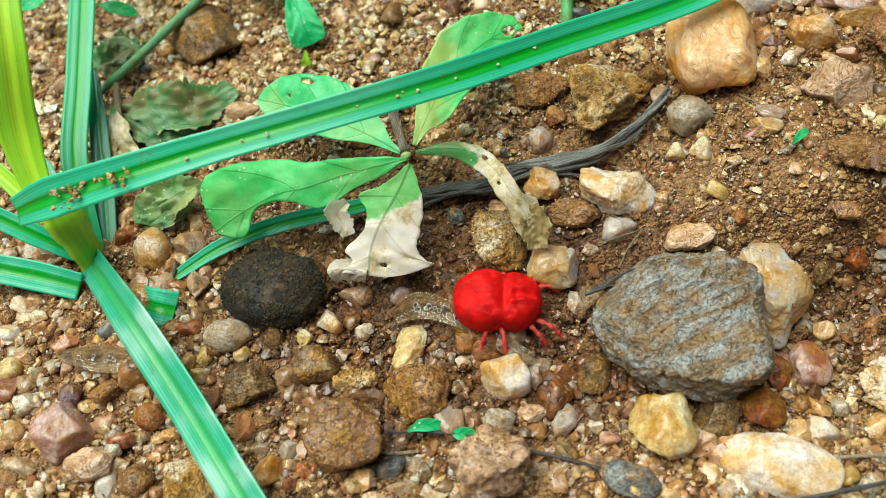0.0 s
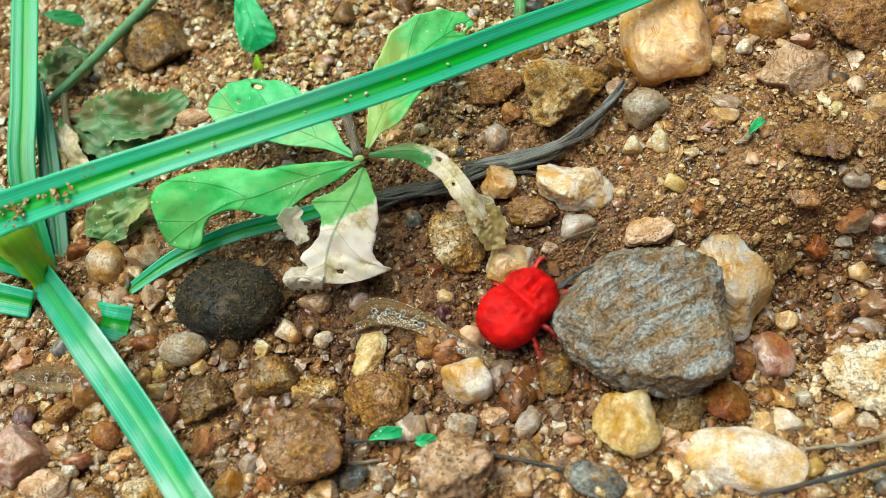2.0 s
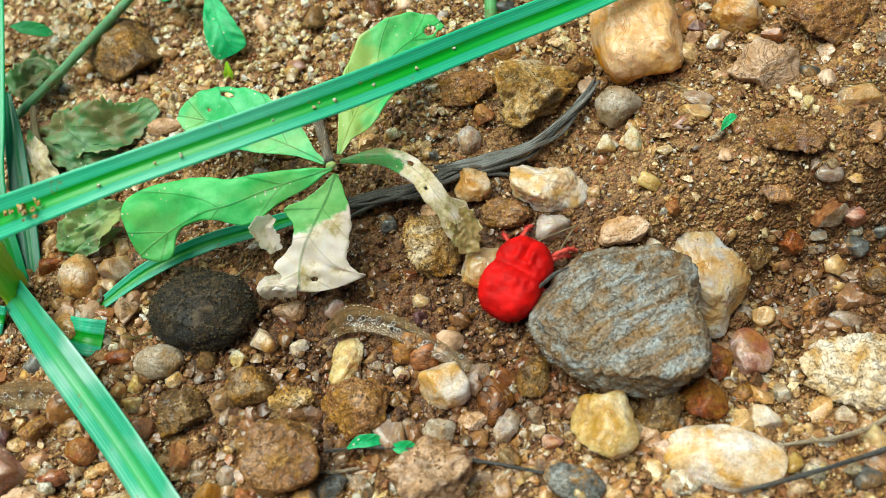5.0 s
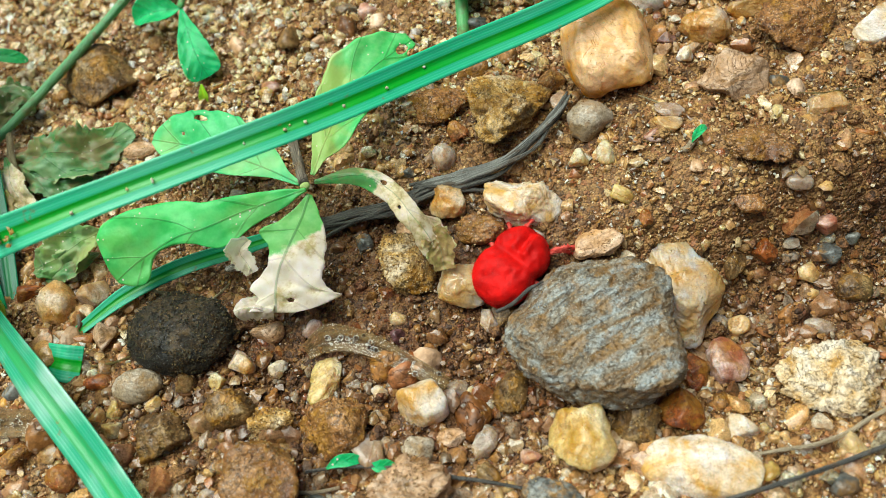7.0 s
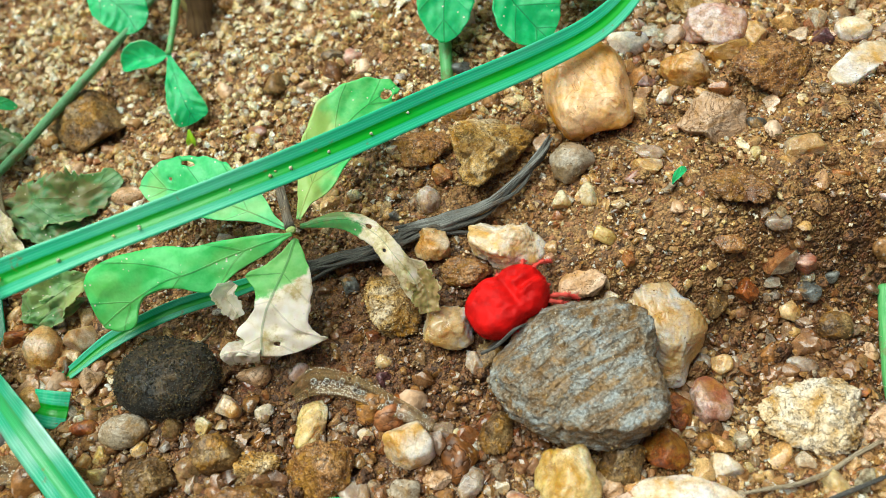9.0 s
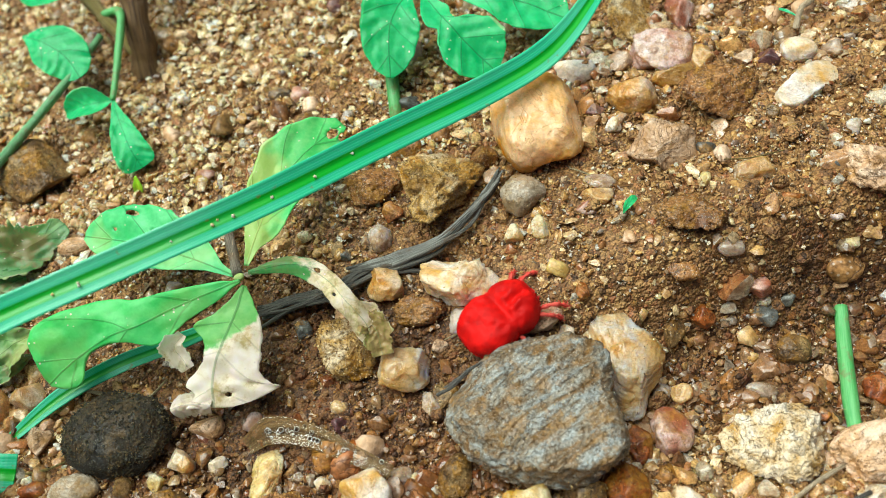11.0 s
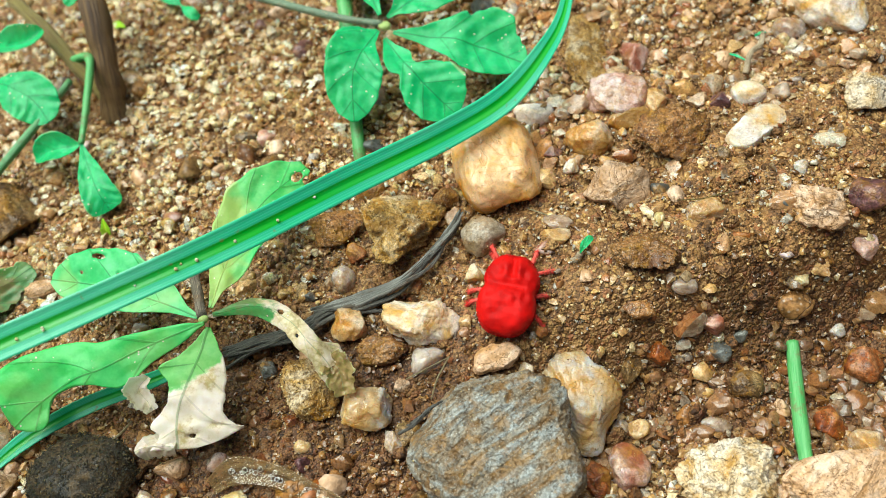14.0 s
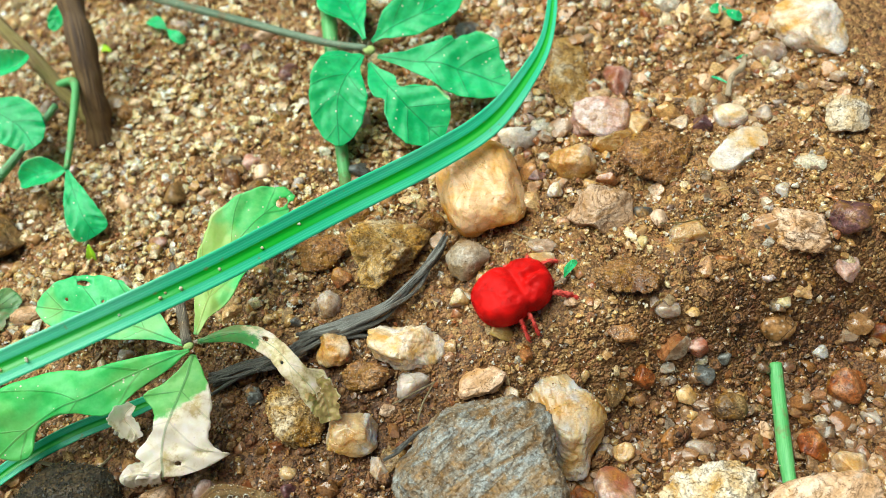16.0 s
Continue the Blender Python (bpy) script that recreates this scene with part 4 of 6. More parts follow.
stone("soil_clod", -4.35, 6.82, -2.03, 4.15, 5.03, 2.76, -11, "ochre", "crumbly golden-brown soil clod full of grit", seed=57, angular=0.6, rough=0.22, plan=(4.0, 4.3, 4.6, 4.7, 4.7, 4.2, 3.7, 3.6, 4.2, 4.8, 5.2, 4.6))
stone("soil_clod", -35.21, 3.73, -2.18, 7.10, 5.77, 3.76, -17, "black", "round black-brown mossy soil clod", seed=58, angular=0.15, rough=0.1)
stone("stone", -24.34, 2.33, -4.34, 2.33, 1.74, 1.56, -8, "tan", "tan pebble under a withered leaf", seed=59)
stone("stone", -28.03, -1.73, -3.82, 1.84, 1.81, 1.63, -8, "milky", "brown-amber pebble on damp gravelly soil", seed=60)
stone("pebble", -31.21, -3.69, -3.69, 1.17, 1.28, 1.07, -8, "yellow", "small rough yellow pebble on damp gravelly soil", seed=61)
stone("pebble", -23.68, -3.11, -4.95, 1.40, 1.21, 1.09, -8, "cream", "small pale yellow pebble on damp gravelly soil", seed=62)
stone("stone", -17.71, -6.19, -5.44, 2.36, 3.51, 1.46, -11, "yellow", "yellow striated flint splinter on damp gravelly soil", seed=63, angular=1.0, strata=0.12, plan=(1.8, 2.4, 3.4, 3.5, 3.0, 2.4, 2.2, 2.6, 3.7, 3.1, 2.1, 1.9))
stone("stone", -6.09, -12.30, -4.19, 3.34, 2.99, 2.75, -11, "cream", "white quartz stone with a golden rim", seed=64, angular=0.75, rough=0.08, plan=(3.3, 2.9, 2.9, 2.9, 3.0, 3.5, 3.2, 3.0, 2.9, 2.9, 3.1, 3.5))
stone("rock", -18.19, -12.80, -4.67, 4.98, 4.12, 3.09, -11, "brown", "brown gritty mudstone on damp gravelly soil", seed=65, angular=1.05, rough=0.11, sand=220, plan=(4.9, 5.3, 4.8, 4.1, 3.7, 3.8, 4.5, 5.4, 4.5, 4.0, 4.2, 5.0))
stone("rock", -26.07, -17.80, -3.36, 5.08, 4.60, 4.52, -11, "brown", "tall brown wedge-shaped stone coated in soil", seed=66, angular=0.95, rough=0.07, flat=0.62, round_at=1.3, sand=260, plan=(4.3, 3.8, 4.0, 4.6, 5.0, 5.4, 4.9, 5.6, 5.3, 4.6, 4.8, 5.3))
stone("stone", -38.55, -9.29, -3.69, 3.52, 3.11, 2.59, 3, "olive", "dark brown and black stone", seed=67, angular=1.0, rough=0.15, strata=0.1)
stone("stone", -29.88, -7.90, -3.42, 3.29, 2.47, 1.90, -8, "olive", "dark mud-caked stone on damp gravelly soil", seed=68, rough=0.14)
stone("soil_clod", -25.79, -10.36, -4.46, 3.74, 2.22, 1.72, -8, "ochre", "lump of gritty yellow-brown soil", seed=69, rough=0.2)
stone("stone", 11.76, -21.08, -5.01, 4.10, 4.47, 3.26, -11, "yellow", "pale olive-amber quartz stone with clean faces", seed=70, angular=1.0, rough=0.06, plan=(3.9, 3.9, 4.7, 4.4, 5.2, 4.1, 3.9, 3.8, 4.0, 4.3, 4.6, 4.7))
stone("stone", 24.89, -27.59, -5.38, 7.93, 4.02, 2.32, -11, "cream", "long smooth cream and yellow pebble", seed=71, angular=0.35, rough=0.035, plan=(6.9, 5.0, 4.1, 4.0, 4.6, 6.5, 7.4, 4.9, 3.9, 4.0, 4.2, 6.2))
stone("stone", 24.98, -20.00, -6.26, 2.96, 2.82, 2.42, -11, "rust", "rust-orange rounded stone on damp gravelly soil", seed=72, angular=0.9, rough=0.1, plan=(2.8, 2.8, 2.7, 2.7, 2.7, 3.1, 2.9, 2.9, 2.7, 2.6, 2.6, 2.9))
stone("stone", 18.95, -20.27, -5.85, 3.10, 2.86, 2.22, -8, "olive", "dark olive-brown stone under a grey rock", seed=73)
stone("stone", 33.53, -13.94, -8.75, 2.81, 3.32, 2.44, -11, "rose", "rosy white quartz stone on damp gravelly soil", seed=74, angular=1.0, rough=0.1, plan=(2.7, 2.8, 3.1, 3.3, 3.3, 3.0, 2.8, 3.2, 3.4, 3.1, 3.2, 2.8))
stone("stone", 28.48, -14.75, -7.94, 1.79, 2.49, 1.65, -8, "rust", "small red-brown stone on damp gravelly soil", seed=75)
stone("pebble", 0.43, -18.65, -5.82, 1.53, 2.32, 1.22, -24, "clear", "white angular quartz chip on damp gravelly soil", seed=76, angular=0.8)
stone("pebble", 5.52, -21.35, -5.71, 1.36, 1.10, 1.00, -7, "rose", "small pink pebble on damp gravelly soil", seed=77)
stone("stone", 6.70, -26.99, -5.19, 3.74, 2.10, 1.65, -31, "slate", "smooth blue-grey slate pebble on damp gravelly soil", seed=78, angular=0.4)
stone("rock", -9.50, -23.51, -3.58, 5.06, 5.04, 5.24, -7, "tan", "peaked lump of reddish-brown grit and clay", seed=79, angular=1.05, rough=0.22, sand=520, strata=0.15)
stone("stone", 4.97, -13.09, -4.88, 2.33, 2.89, 2.01, -8, "olive", "dark olive stone beside a grey rock", seed=80)
stone("pebble", -1.38, -11.03, -5.43, 1.36, 1.23, 1.12, -8, "clear", "small clear quartz pebble on damp gravelly soil", seed=81)
stone("pebble", -11.17, -9.32, -5.35, 1.08, 1.27, 0.99, -8, "cream", "small cream pebble on damp gravelly soil", seed=82)
stone("pebble", -14.30, -7.15, -5.95, 1.09, 0.67, 0.60, -8, "clear", "tiny clear quartz flake on damp gravelly soil", seed=83)
stone("pebble", -12.01, -12.05, -5.56, 0.85, 0.65, 0.59, -8, "clear", "tiny grey quartz flake on damp gravelly soil", seed=84)
stone("rock", 44.39, -19.82, -7.79, 7.01, 5.48, 3.19, -11, "chalk", "pale yellow rough conglomerate rock", seed=85, angular=0.6, rough=0.2, level=6, strata=0.1, plan=(6.6, 7.3, 6.3, 5.3, 5.2, 6.4, 6.9, 5.6, 4.7, 4.9, 5.8, 6.4))
stone("rock", 57.77, -24.61, -7.33, 7.83, 4.13, 2.91, -5, "tan", "large orange-grey weathered rock", seed=86, angular=0.45)
stone("stone", 67.95, 24.08, 5.03, 5.24, 4.66, 1.41, -17, "cream", "pale cream wedge-shaped flat stone", seed=87, angular=0.9, rough=0.05, plan=(3.3, 5.9, 5.2, 3.5, 2.7, 2.6, 3.4, 5.8, 5.1, 2.7, 2.2, 2.3))
stone("rock", 51.18, 37.12, 4.75, 4.81, 3.95, 2.82, -17, "rose", "reddish-grey veined rock on damp gravelly soil", seed=88, angular=0.8, rough=0.1, plan=(4.8, 5.1, 4.0, 4.0, 4.0, 4.8, 4.7, 4.4, 3.6, 4.0, 4.3, 4.8))
stone("pebble", 56.23, 33.68, 4.80, 1.78, 2.93, 1.64, -20, "milky", "pale amber pebble on damp gravelly soil", seed=89)
stone("stone", 38.77, 39.40, 3.36, 3.30, 2.14, 1.83, -13, "cream", "white quartz stone behind an amber block", seed=90)
stone("rock", 85.31, 24.06, 5.94, 3.68, 3.61, 2.47, -17, "chalk", "white chalky angular rock on damp gravelly soil", seed=91, angular=0.8, plan=(3.6, 4.1, 3.8, 3.3, 3.3, 3.2, 3.3, 3.6, 3.3, 3.3, 3.4, 3.5))
stone("rock", 68.24, 7.43, 6.65, 4.02, 3.68, 2.62, -19, "tan", "pale brown pebbly conglomerate on damp gravelly soil", seed=92, angular=0.8, rough=0.18, strata=0.1)
stone("stone", 76.13, 7.38, 5.55, 2.99, 2.71, 2.12, -19, "purple", "purplish wet stone on damp gravelly soil", seed=93)
stone("rock", 55.89, 26.90, 5.27, 5.90, 4.81, 2.74, -4, "brown", "muddy brown rock sunk in the bank", seed=94, rough=0.2, angular=1.0, strata=0.15)
stone("pebble", 70.23, 31.08, 4.92, 2.63, 2.11, 1.79, -20, "cream", "smooth pale pebble on damp gravelly soil", seed=95, angular=0.2)
stone("pebble", 65.60, 31.36, 4.69, 1.60, 1.55, 1.32, -20, "purple", "small dark purple pebble on damp gravelly soil", seed=96)
stone("rock", 88.50, 42.23, 8.16, 6.00, 6.91, 3.65, -17, "cream", "large pale pinkish-white quartz rock", seed=97, angular=0.8, rough=0.09, plan=(5.5, 5.3, 5.0, 6.3, 6.6, 6.5, 5.4, 5.1, 5.0, 5.4, 7.5, 6.8))
stone("pebble", 81.16, 40.14, 6.69, 2.64, 2.14, 1.78, -21, "clear", "white quartz pebble on damp gravelly soil", seed=98, angular=0.3)
stone("pebble", 56.90, 43.63, 5.27, 2.30, 3.18, 2.11, -21, "rose", "pink quartz pebble on damp gravelly soil", seed=99)
stone("rock", 50.41, 48.17, 5.26, 3.50, 8.51, 1.40, -13, "ochre", "flat gritty yellow-brown slab on damp gravelly soil", seed=101, rough=0.14)
stone("pebble", 38.78, 31.01, 3.44, 1.50, 1.15, 1.00, -20, "purple", "small purple-brown pebble on damp gravelly soil", seed=102)
stone("pebble", 40.22, 27.23, 3.40, 1.23, 1.30, 1.13, -20, "cream", "small white angular pebble on damp gravelly soil", seed=103, angular=0.9)
stone("pebble", 35.16, 18.65, 2.63, 2.22, 1.39, 1.02, -29, "clear", "flat white quartz pebble on damp gravelly soil", seed=104)
stone("stone", 21.67, 30.18, 0.70, 2.01, 2.02, 1.77, -19, "brown", "brown pebble beside an amber block", seed=105)
stone("pebble", -5.43, 53.70, -0.04, 1.81, 1.26, 1.08, -20, "slate", "small dark slate pebble on damp gravelly soil", seed=106)
stone("pebble", 54.05, 12.62, 5.41, 2.80, 1.80, 1.30, -4, "milky", "pale pebble sunk in the bank", seed=107)
stone("rock", 44.09, 9.12, 4.39, 4.77, 3.52, 1.74, -32, "brown", "brown stone half buried in the bank", seed=108, rough=0.22, angular=1.0, strata=0.15, sand=160)
stone("pebble", 42.65, -1.19, -5.35, 1.73, 1.66, 1.49, -18, "rust", "small dark red pebble on damp gravelly soil", seed=109)
stone("pebble", 50.60, -3.05, -5.72, 2.00, 1.88, 1.43, -18, "slate", "blue-grey wet pebble on damp gravelly soil", seed=110)
stone("pebble", 50.68, -0.43, -2.83, 1.61, 1.42, 1.27, -19, "rose", "small pink quartz pebble on damp gravelly soil", seed=111)
stone("stone", 52.47, -8.31, -7.23, 2.50, 2.01, 1.53, -18, "olive", "greenish wet pebble on damp gravelly soil", seed=112, angular=0.3)
stone("pebble", 47.75, -4.78, -7.51, 1.59, 1.45, 1.28, -54, "milky", "small amber pebble on damp gravelly soil", seed=113)
stone("pebble", 46.64, -12.02, -8.64, 2.09, 1.17, 0.90, -27, "clear", "flat clear quartz pebble on damp gravelly soil", seed=114, angular=0.3)
stone("pebble", 34.27, -8.48, -9.10, 1.25, 1.50, 0.97, -63, "clear", "small clear quartz chip on damp gravelly soil", seed=115)
stone("pebble", 36.74, -9.35, -8.96, 1.58, 1.61, 1.45, -18, "milky", "small amber quartz pebble on damp gravelly soil", seed=116)
stone("pebble", 38.52, -1.99, -6.41, 1.62, 2.04, 1.49, -18, "olive", "dark greenish pebble on damp gravelly soil", seed=117)
stone("stone", 61.30, -16.03, -9.43, 2.17, 2.61, 1.99, -18, "rust", "dark red ironstone pebble on damp gravelly soil", seed=118)
stone("stone", 69.74, -10.25, -9.02, 3.01, 2.53, 2.07, -18, "rust", "rusty brown angular stone on damp gravelly soil", seed=119, angular=0.8)
stone("stone", 63.91, -20.42, -8.90, 2.26, 2.06, 1.70, -18, "milky", "golden amber stone on damp gravelly soil", seed=120)
stone("stone", 28.09, -14.95, -7.87, 1.66, 2.41, 1.53, -18, "rust", "red ironstone pebble on damp gravelly soil", seed=121)
stone("rock", -62.05, -12.72, -3.17, 3.93, 4.06, 3.05, -7, "rose", "pinkish-tan mud-streaked stone on damp gravelly soil", seed=122)
stone("stone", -58.52, -17.07, -3.99, 3.18, 2.38, 1.96, -7, "tan", "tan gritty stone on damp gravelly soil", seed=123)
stone("pebble", -56.52, -19.74, -4.91, 1.37, 2.18, 1.10, 3, "cream", "pale upright stone chip on damp gravelly soil", seed=124)
stone("stone", -52.76, -19.77, -4.54, 2.59, 2.12, 1.77, -7, "brown", "brown-tan stone on damp gravelly soil", seed=125)
stone("rock", -46.34, -20.42, -4.60, 3.84, 3.06, 2.36, 3, "ochre", "rough yellow-tan stone on damp gravelly soil", seed=126)
stone("stone", -36.70, -20.75, -4.34, 2.38, 2.08, 1.76, -7, "milky", "orange quartz pebble on damp gravelly soil", seed=127)
stone("stone", -51.61, -11.53, -4.51, 2.10, 1.77, 1.57, -27, "rust", "rust-brown rounded pebble on damp gravelly soil", seed=128, angular=0.2)
stone("pebble", -55.72, -13.83, -4.60, 1.69, 1.51, 1.36, -7, "clear", "white quartz pebble on damp gravelly soil", seed=129)
stone("pebble", -69.06, -11.56, -4.41, 1.70, 1.47, 1.30, -7, "milky", "milky yellow pebble on damp gravelly soil", seed=130, angular=0.2)
stone("stone", -66.88, -16.31, -3.91, 2.27, 1.57, 1.40, -7, "milky", "orange pebble on damp gravelly soil", seed=131)
stone("stone", -62.01, -7.75, -4.32, 1.65, 1.91, 1.52, -8, "purple", "dark purple-brown pebble on damp gravelly soil", seed=132)
stone("stone", -57.07, -7.51, -3.84, 2.30, 1.85, 1.65, -8, "brown", "brown pebble under a fallen wing", seed=133)
stone("pebble", -33.86, -18.37, -4.21, 1.37, 1.32, 1.20, -7, "clear", "clear angular quartz chip on damp gravelly soil", seed=134, angular=0.7)
stone("pebble", -37.09, -17.86, -4.25, 1.10, 0.91, 0.82, -7, "clear", "small wet quartz chip on damp gravelly soil", seed=135)
stone("pebble", -33.30, -10.39, -4.21, 0.78, 1.71, 0.63, -18, "clear", "thin quartz splinter on damp gravelly soil", seed=136)
stone("pebble", -44.64, -4.35, -3.58, 1.02, 1.33, 0.94, -8, "yellow", "small clear yellow pebble on damp gravelly soil", seed=137)
stone("pebble", -45.20, -6.66, -4.00, 1.44, 1.26, 1.13, -8, "yellow", "small yellow quartz pebble on damp gravelly soil", seed=138)
stone("stone", -41.39, -2.15, -2.93, 3.37, 2.33, 1.77, -8, "grey", "brown-grey glassy pebble sunk in grit", seed=139, angular=0.25)
stone("stone", -46.33, -0.47, -2.75, 1.98, 1.14, 1.01, -8, "rust", "rust-orange flat pebble on damp gravelly soil", seed=140, angular=0.2)
stone("pebble", -39.66, -4.50, -3.84, 1.09, 1.21, 1.00, -8, "cream", "small tan pebble on damp gravelly soil", seed=141)
stone("pebble", -68.06, 5.25, -4.74, 1.60, 1.04, 0.91, -8, "cream", "small white pebble on damp gravelly soil", seed=142)
stone("pebble", -71.72, 3.50, -5.09, 1.59, 1.35, 1.19, -8, "cream", "pale pebble on damp gravelly soil", seed=143)
stone("stone", -70.91, -2.22, -4.83, 1.70, 1.78, 1.57, -8, "yellow", "yellow-white pebble on damp gravelly soil", seed=144, angular=0.2)
stone("stone", -52.43, 13.26, -3.60, 2.64, 3.83, 2.08, 10, "milky", "amber-grey translucent pebble on damp gravelly soil", seed=145, angular=0.2)
stone("stone", -47.13, 13.22, -3.27, 2.35, 2.12, 1.87, -8, "milky", "orange pebble under a leaf", seed=146)
stone("stone", -45.96, 6.48, -3.67, 1.75, 2.27, 1.51, -8, "tan", "tan pebble beside a clod", seed=147)
stone("stone", -40.14, 36.97, -3.27, 2.84, 2.00, 1.55, -3, "tan", "tan stone under a grass blade", seed=148)
stone("rock", -46.06, 53.16, -3.35, 6.73, 5.37, 3.61, -16, "olive", "dark brown wet stone in the hollow", seed=149)
stone("pebble", 27.72, 4.75, -0.35, 0.89, 1.24, 0.82, -9, "rust", "small orange-red pebble on damp gravelly soil", seed=150)
stone("stone", -7.79, -17.87, -5.04, 2.14, 1.76, 1.49, -8, "grey", "grey mud-rimmed pebble on damp gravelly soil", seed=151)
stone("stone", -21.50, -21.88, -5.09, 1.97, 1.58, 1.34, -7, "slate", "wet grey pebble on damp gravelly soil", seed=152)
stone("pebble", -3.20, -17.01, -5.72, 2.30, 1.29, 1.01, -8, "tan", "flat tan pebble on damp gravelly soil", seed=153)
stone("pebble", -31.88, -21.21, -4.40, 1.22, 1.03, 0.93, -7, "rust", "orange-red pebble on damp gravelly soil", seed=154)
stone("pebble", 4.54, -3.38, -3.95, 1.32, 1.74, 1.06, -8, "clear", "grey wet pebble beside a rock", seed=155)
stone("stone", 31.41, -23.21, -6.88, 2.04, 1.55, 1.29, -7, "cream", "pale orange pebble on damp gravelly soil", seed=156)
stone("stone", 16.98, -23.10, -6.00, 1.36, 1.39, 1.17, -7, "tan", "tan pebble on damp gravelly soil", seed=157)
stone("stone", 52.78, 33.22, 4.42, 4.51, 1.87, 1.39, 4, "milky", "orange pebble on damp gravelly soil", seed=158)
stone("stone", 34.10, 16.44, 2.81, 2.03, 1.28, 0.94, -19, "milky", "amber pebble on damp gravelly soil", seed=159)
stone("pebble", 32.09, 15.27, 2.54, 1.56, 1.05, 0.93, -19, "rose", "pink pebble on damp gravelly soil", seed=160)
stone("pebble", 73.75, 2.21, 0.82, 1.93, 2.16, 1.55, -19, "rose", "pinkish wet pebble on damp gravelly soil", seed=161)
stone("stone", 40.96, 3.16, 0.75, 2.26, 1.70, 0.87, -19, "brown", "brown gritty lump on damp gravelly soil", seed=162)
stone("pebble", -9.46, 12.39, -3.70, 1.39, 1.35, 1.21, -18, "slate", "small blue-grey pebble beside a stalk", seed=163)
stone("pebble", 6.67, 25.36, -0.60, 1.63, 1.53, 1.35, -19, "rust", "small dark red pebble on damp gravelly soil", seed=164)
stone("pebble", 24.38, 1.10, -3.46, 1.06, 1.18, 0.97, -18, "milky", "small amber pebble on damp gravelly soil", seed=165)
stone("pebble", 7.75, 3.87, -2.64, 1.12, 1.07, 0.97, -18, "tan", "small tan pebble on damp gravelly soil", seed=166)
stone("stone", 6.49, -2.81, -3.99, 1.83, 1.78, 1.16, -18, "olive", "dark wet pebble on damp gravelly soil", seed=167)

loose_pebbles()

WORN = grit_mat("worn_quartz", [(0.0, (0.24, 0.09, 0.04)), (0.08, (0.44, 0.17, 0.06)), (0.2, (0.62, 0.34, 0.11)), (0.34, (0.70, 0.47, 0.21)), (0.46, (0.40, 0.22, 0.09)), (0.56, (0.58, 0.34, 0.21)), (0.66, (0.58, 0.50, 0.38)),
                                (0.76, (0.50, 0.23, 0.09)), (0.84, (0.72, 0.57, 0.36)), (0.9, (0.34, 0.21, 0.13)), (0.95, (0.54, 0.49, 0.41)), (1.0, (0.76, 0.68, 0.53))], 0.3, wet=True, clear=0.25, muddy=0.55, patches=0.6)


def pebbly(x, y):
    """Washed pebbles crowd the foreground and the flat above the bank, and thin out in the damp hollow."""
    front = np.clip((-3 - y) / 6, 0, 1)
    side = np.clip((-36 - x) / 8, 0, 1) * np.clip((26 - y) / 8, 0, 1)
    top = np.clip((x - 22) / 12, 0, 1) * np.clip((y - 24) / 10, 0, 1)
    foot = 0.35 * np.clip((x - 28) / 8, 0, 1) * np.clip((3 - y) / 5, 0, 1)
    return np.clip(np.maximum.reduce([front, side, top, foot, 0 * x + 0.07]) * (0.8 + 0.9 * vnoise(x / 10, y / 10, 15)), 0, 1)


scatter("worn_pebbles", 1000, 0.9, 2.1, 20, WORN, "wet rounded quartz pebbles, amber, rose, rust and milky", (-76, 92, -44, 80), pebbly, seed=141, sink=0.0, worn=3, up=(-0.1, 0.3))
scatter("worn_grit", 3300, 0.5, 1.0, 20, WORN, "small wet rounded quartz grit, amber, rust and milky", (-76, 92, -44, 80), pebbly, seed=171, sink=0.1, worn=2, up=(-0.1, 0.5))

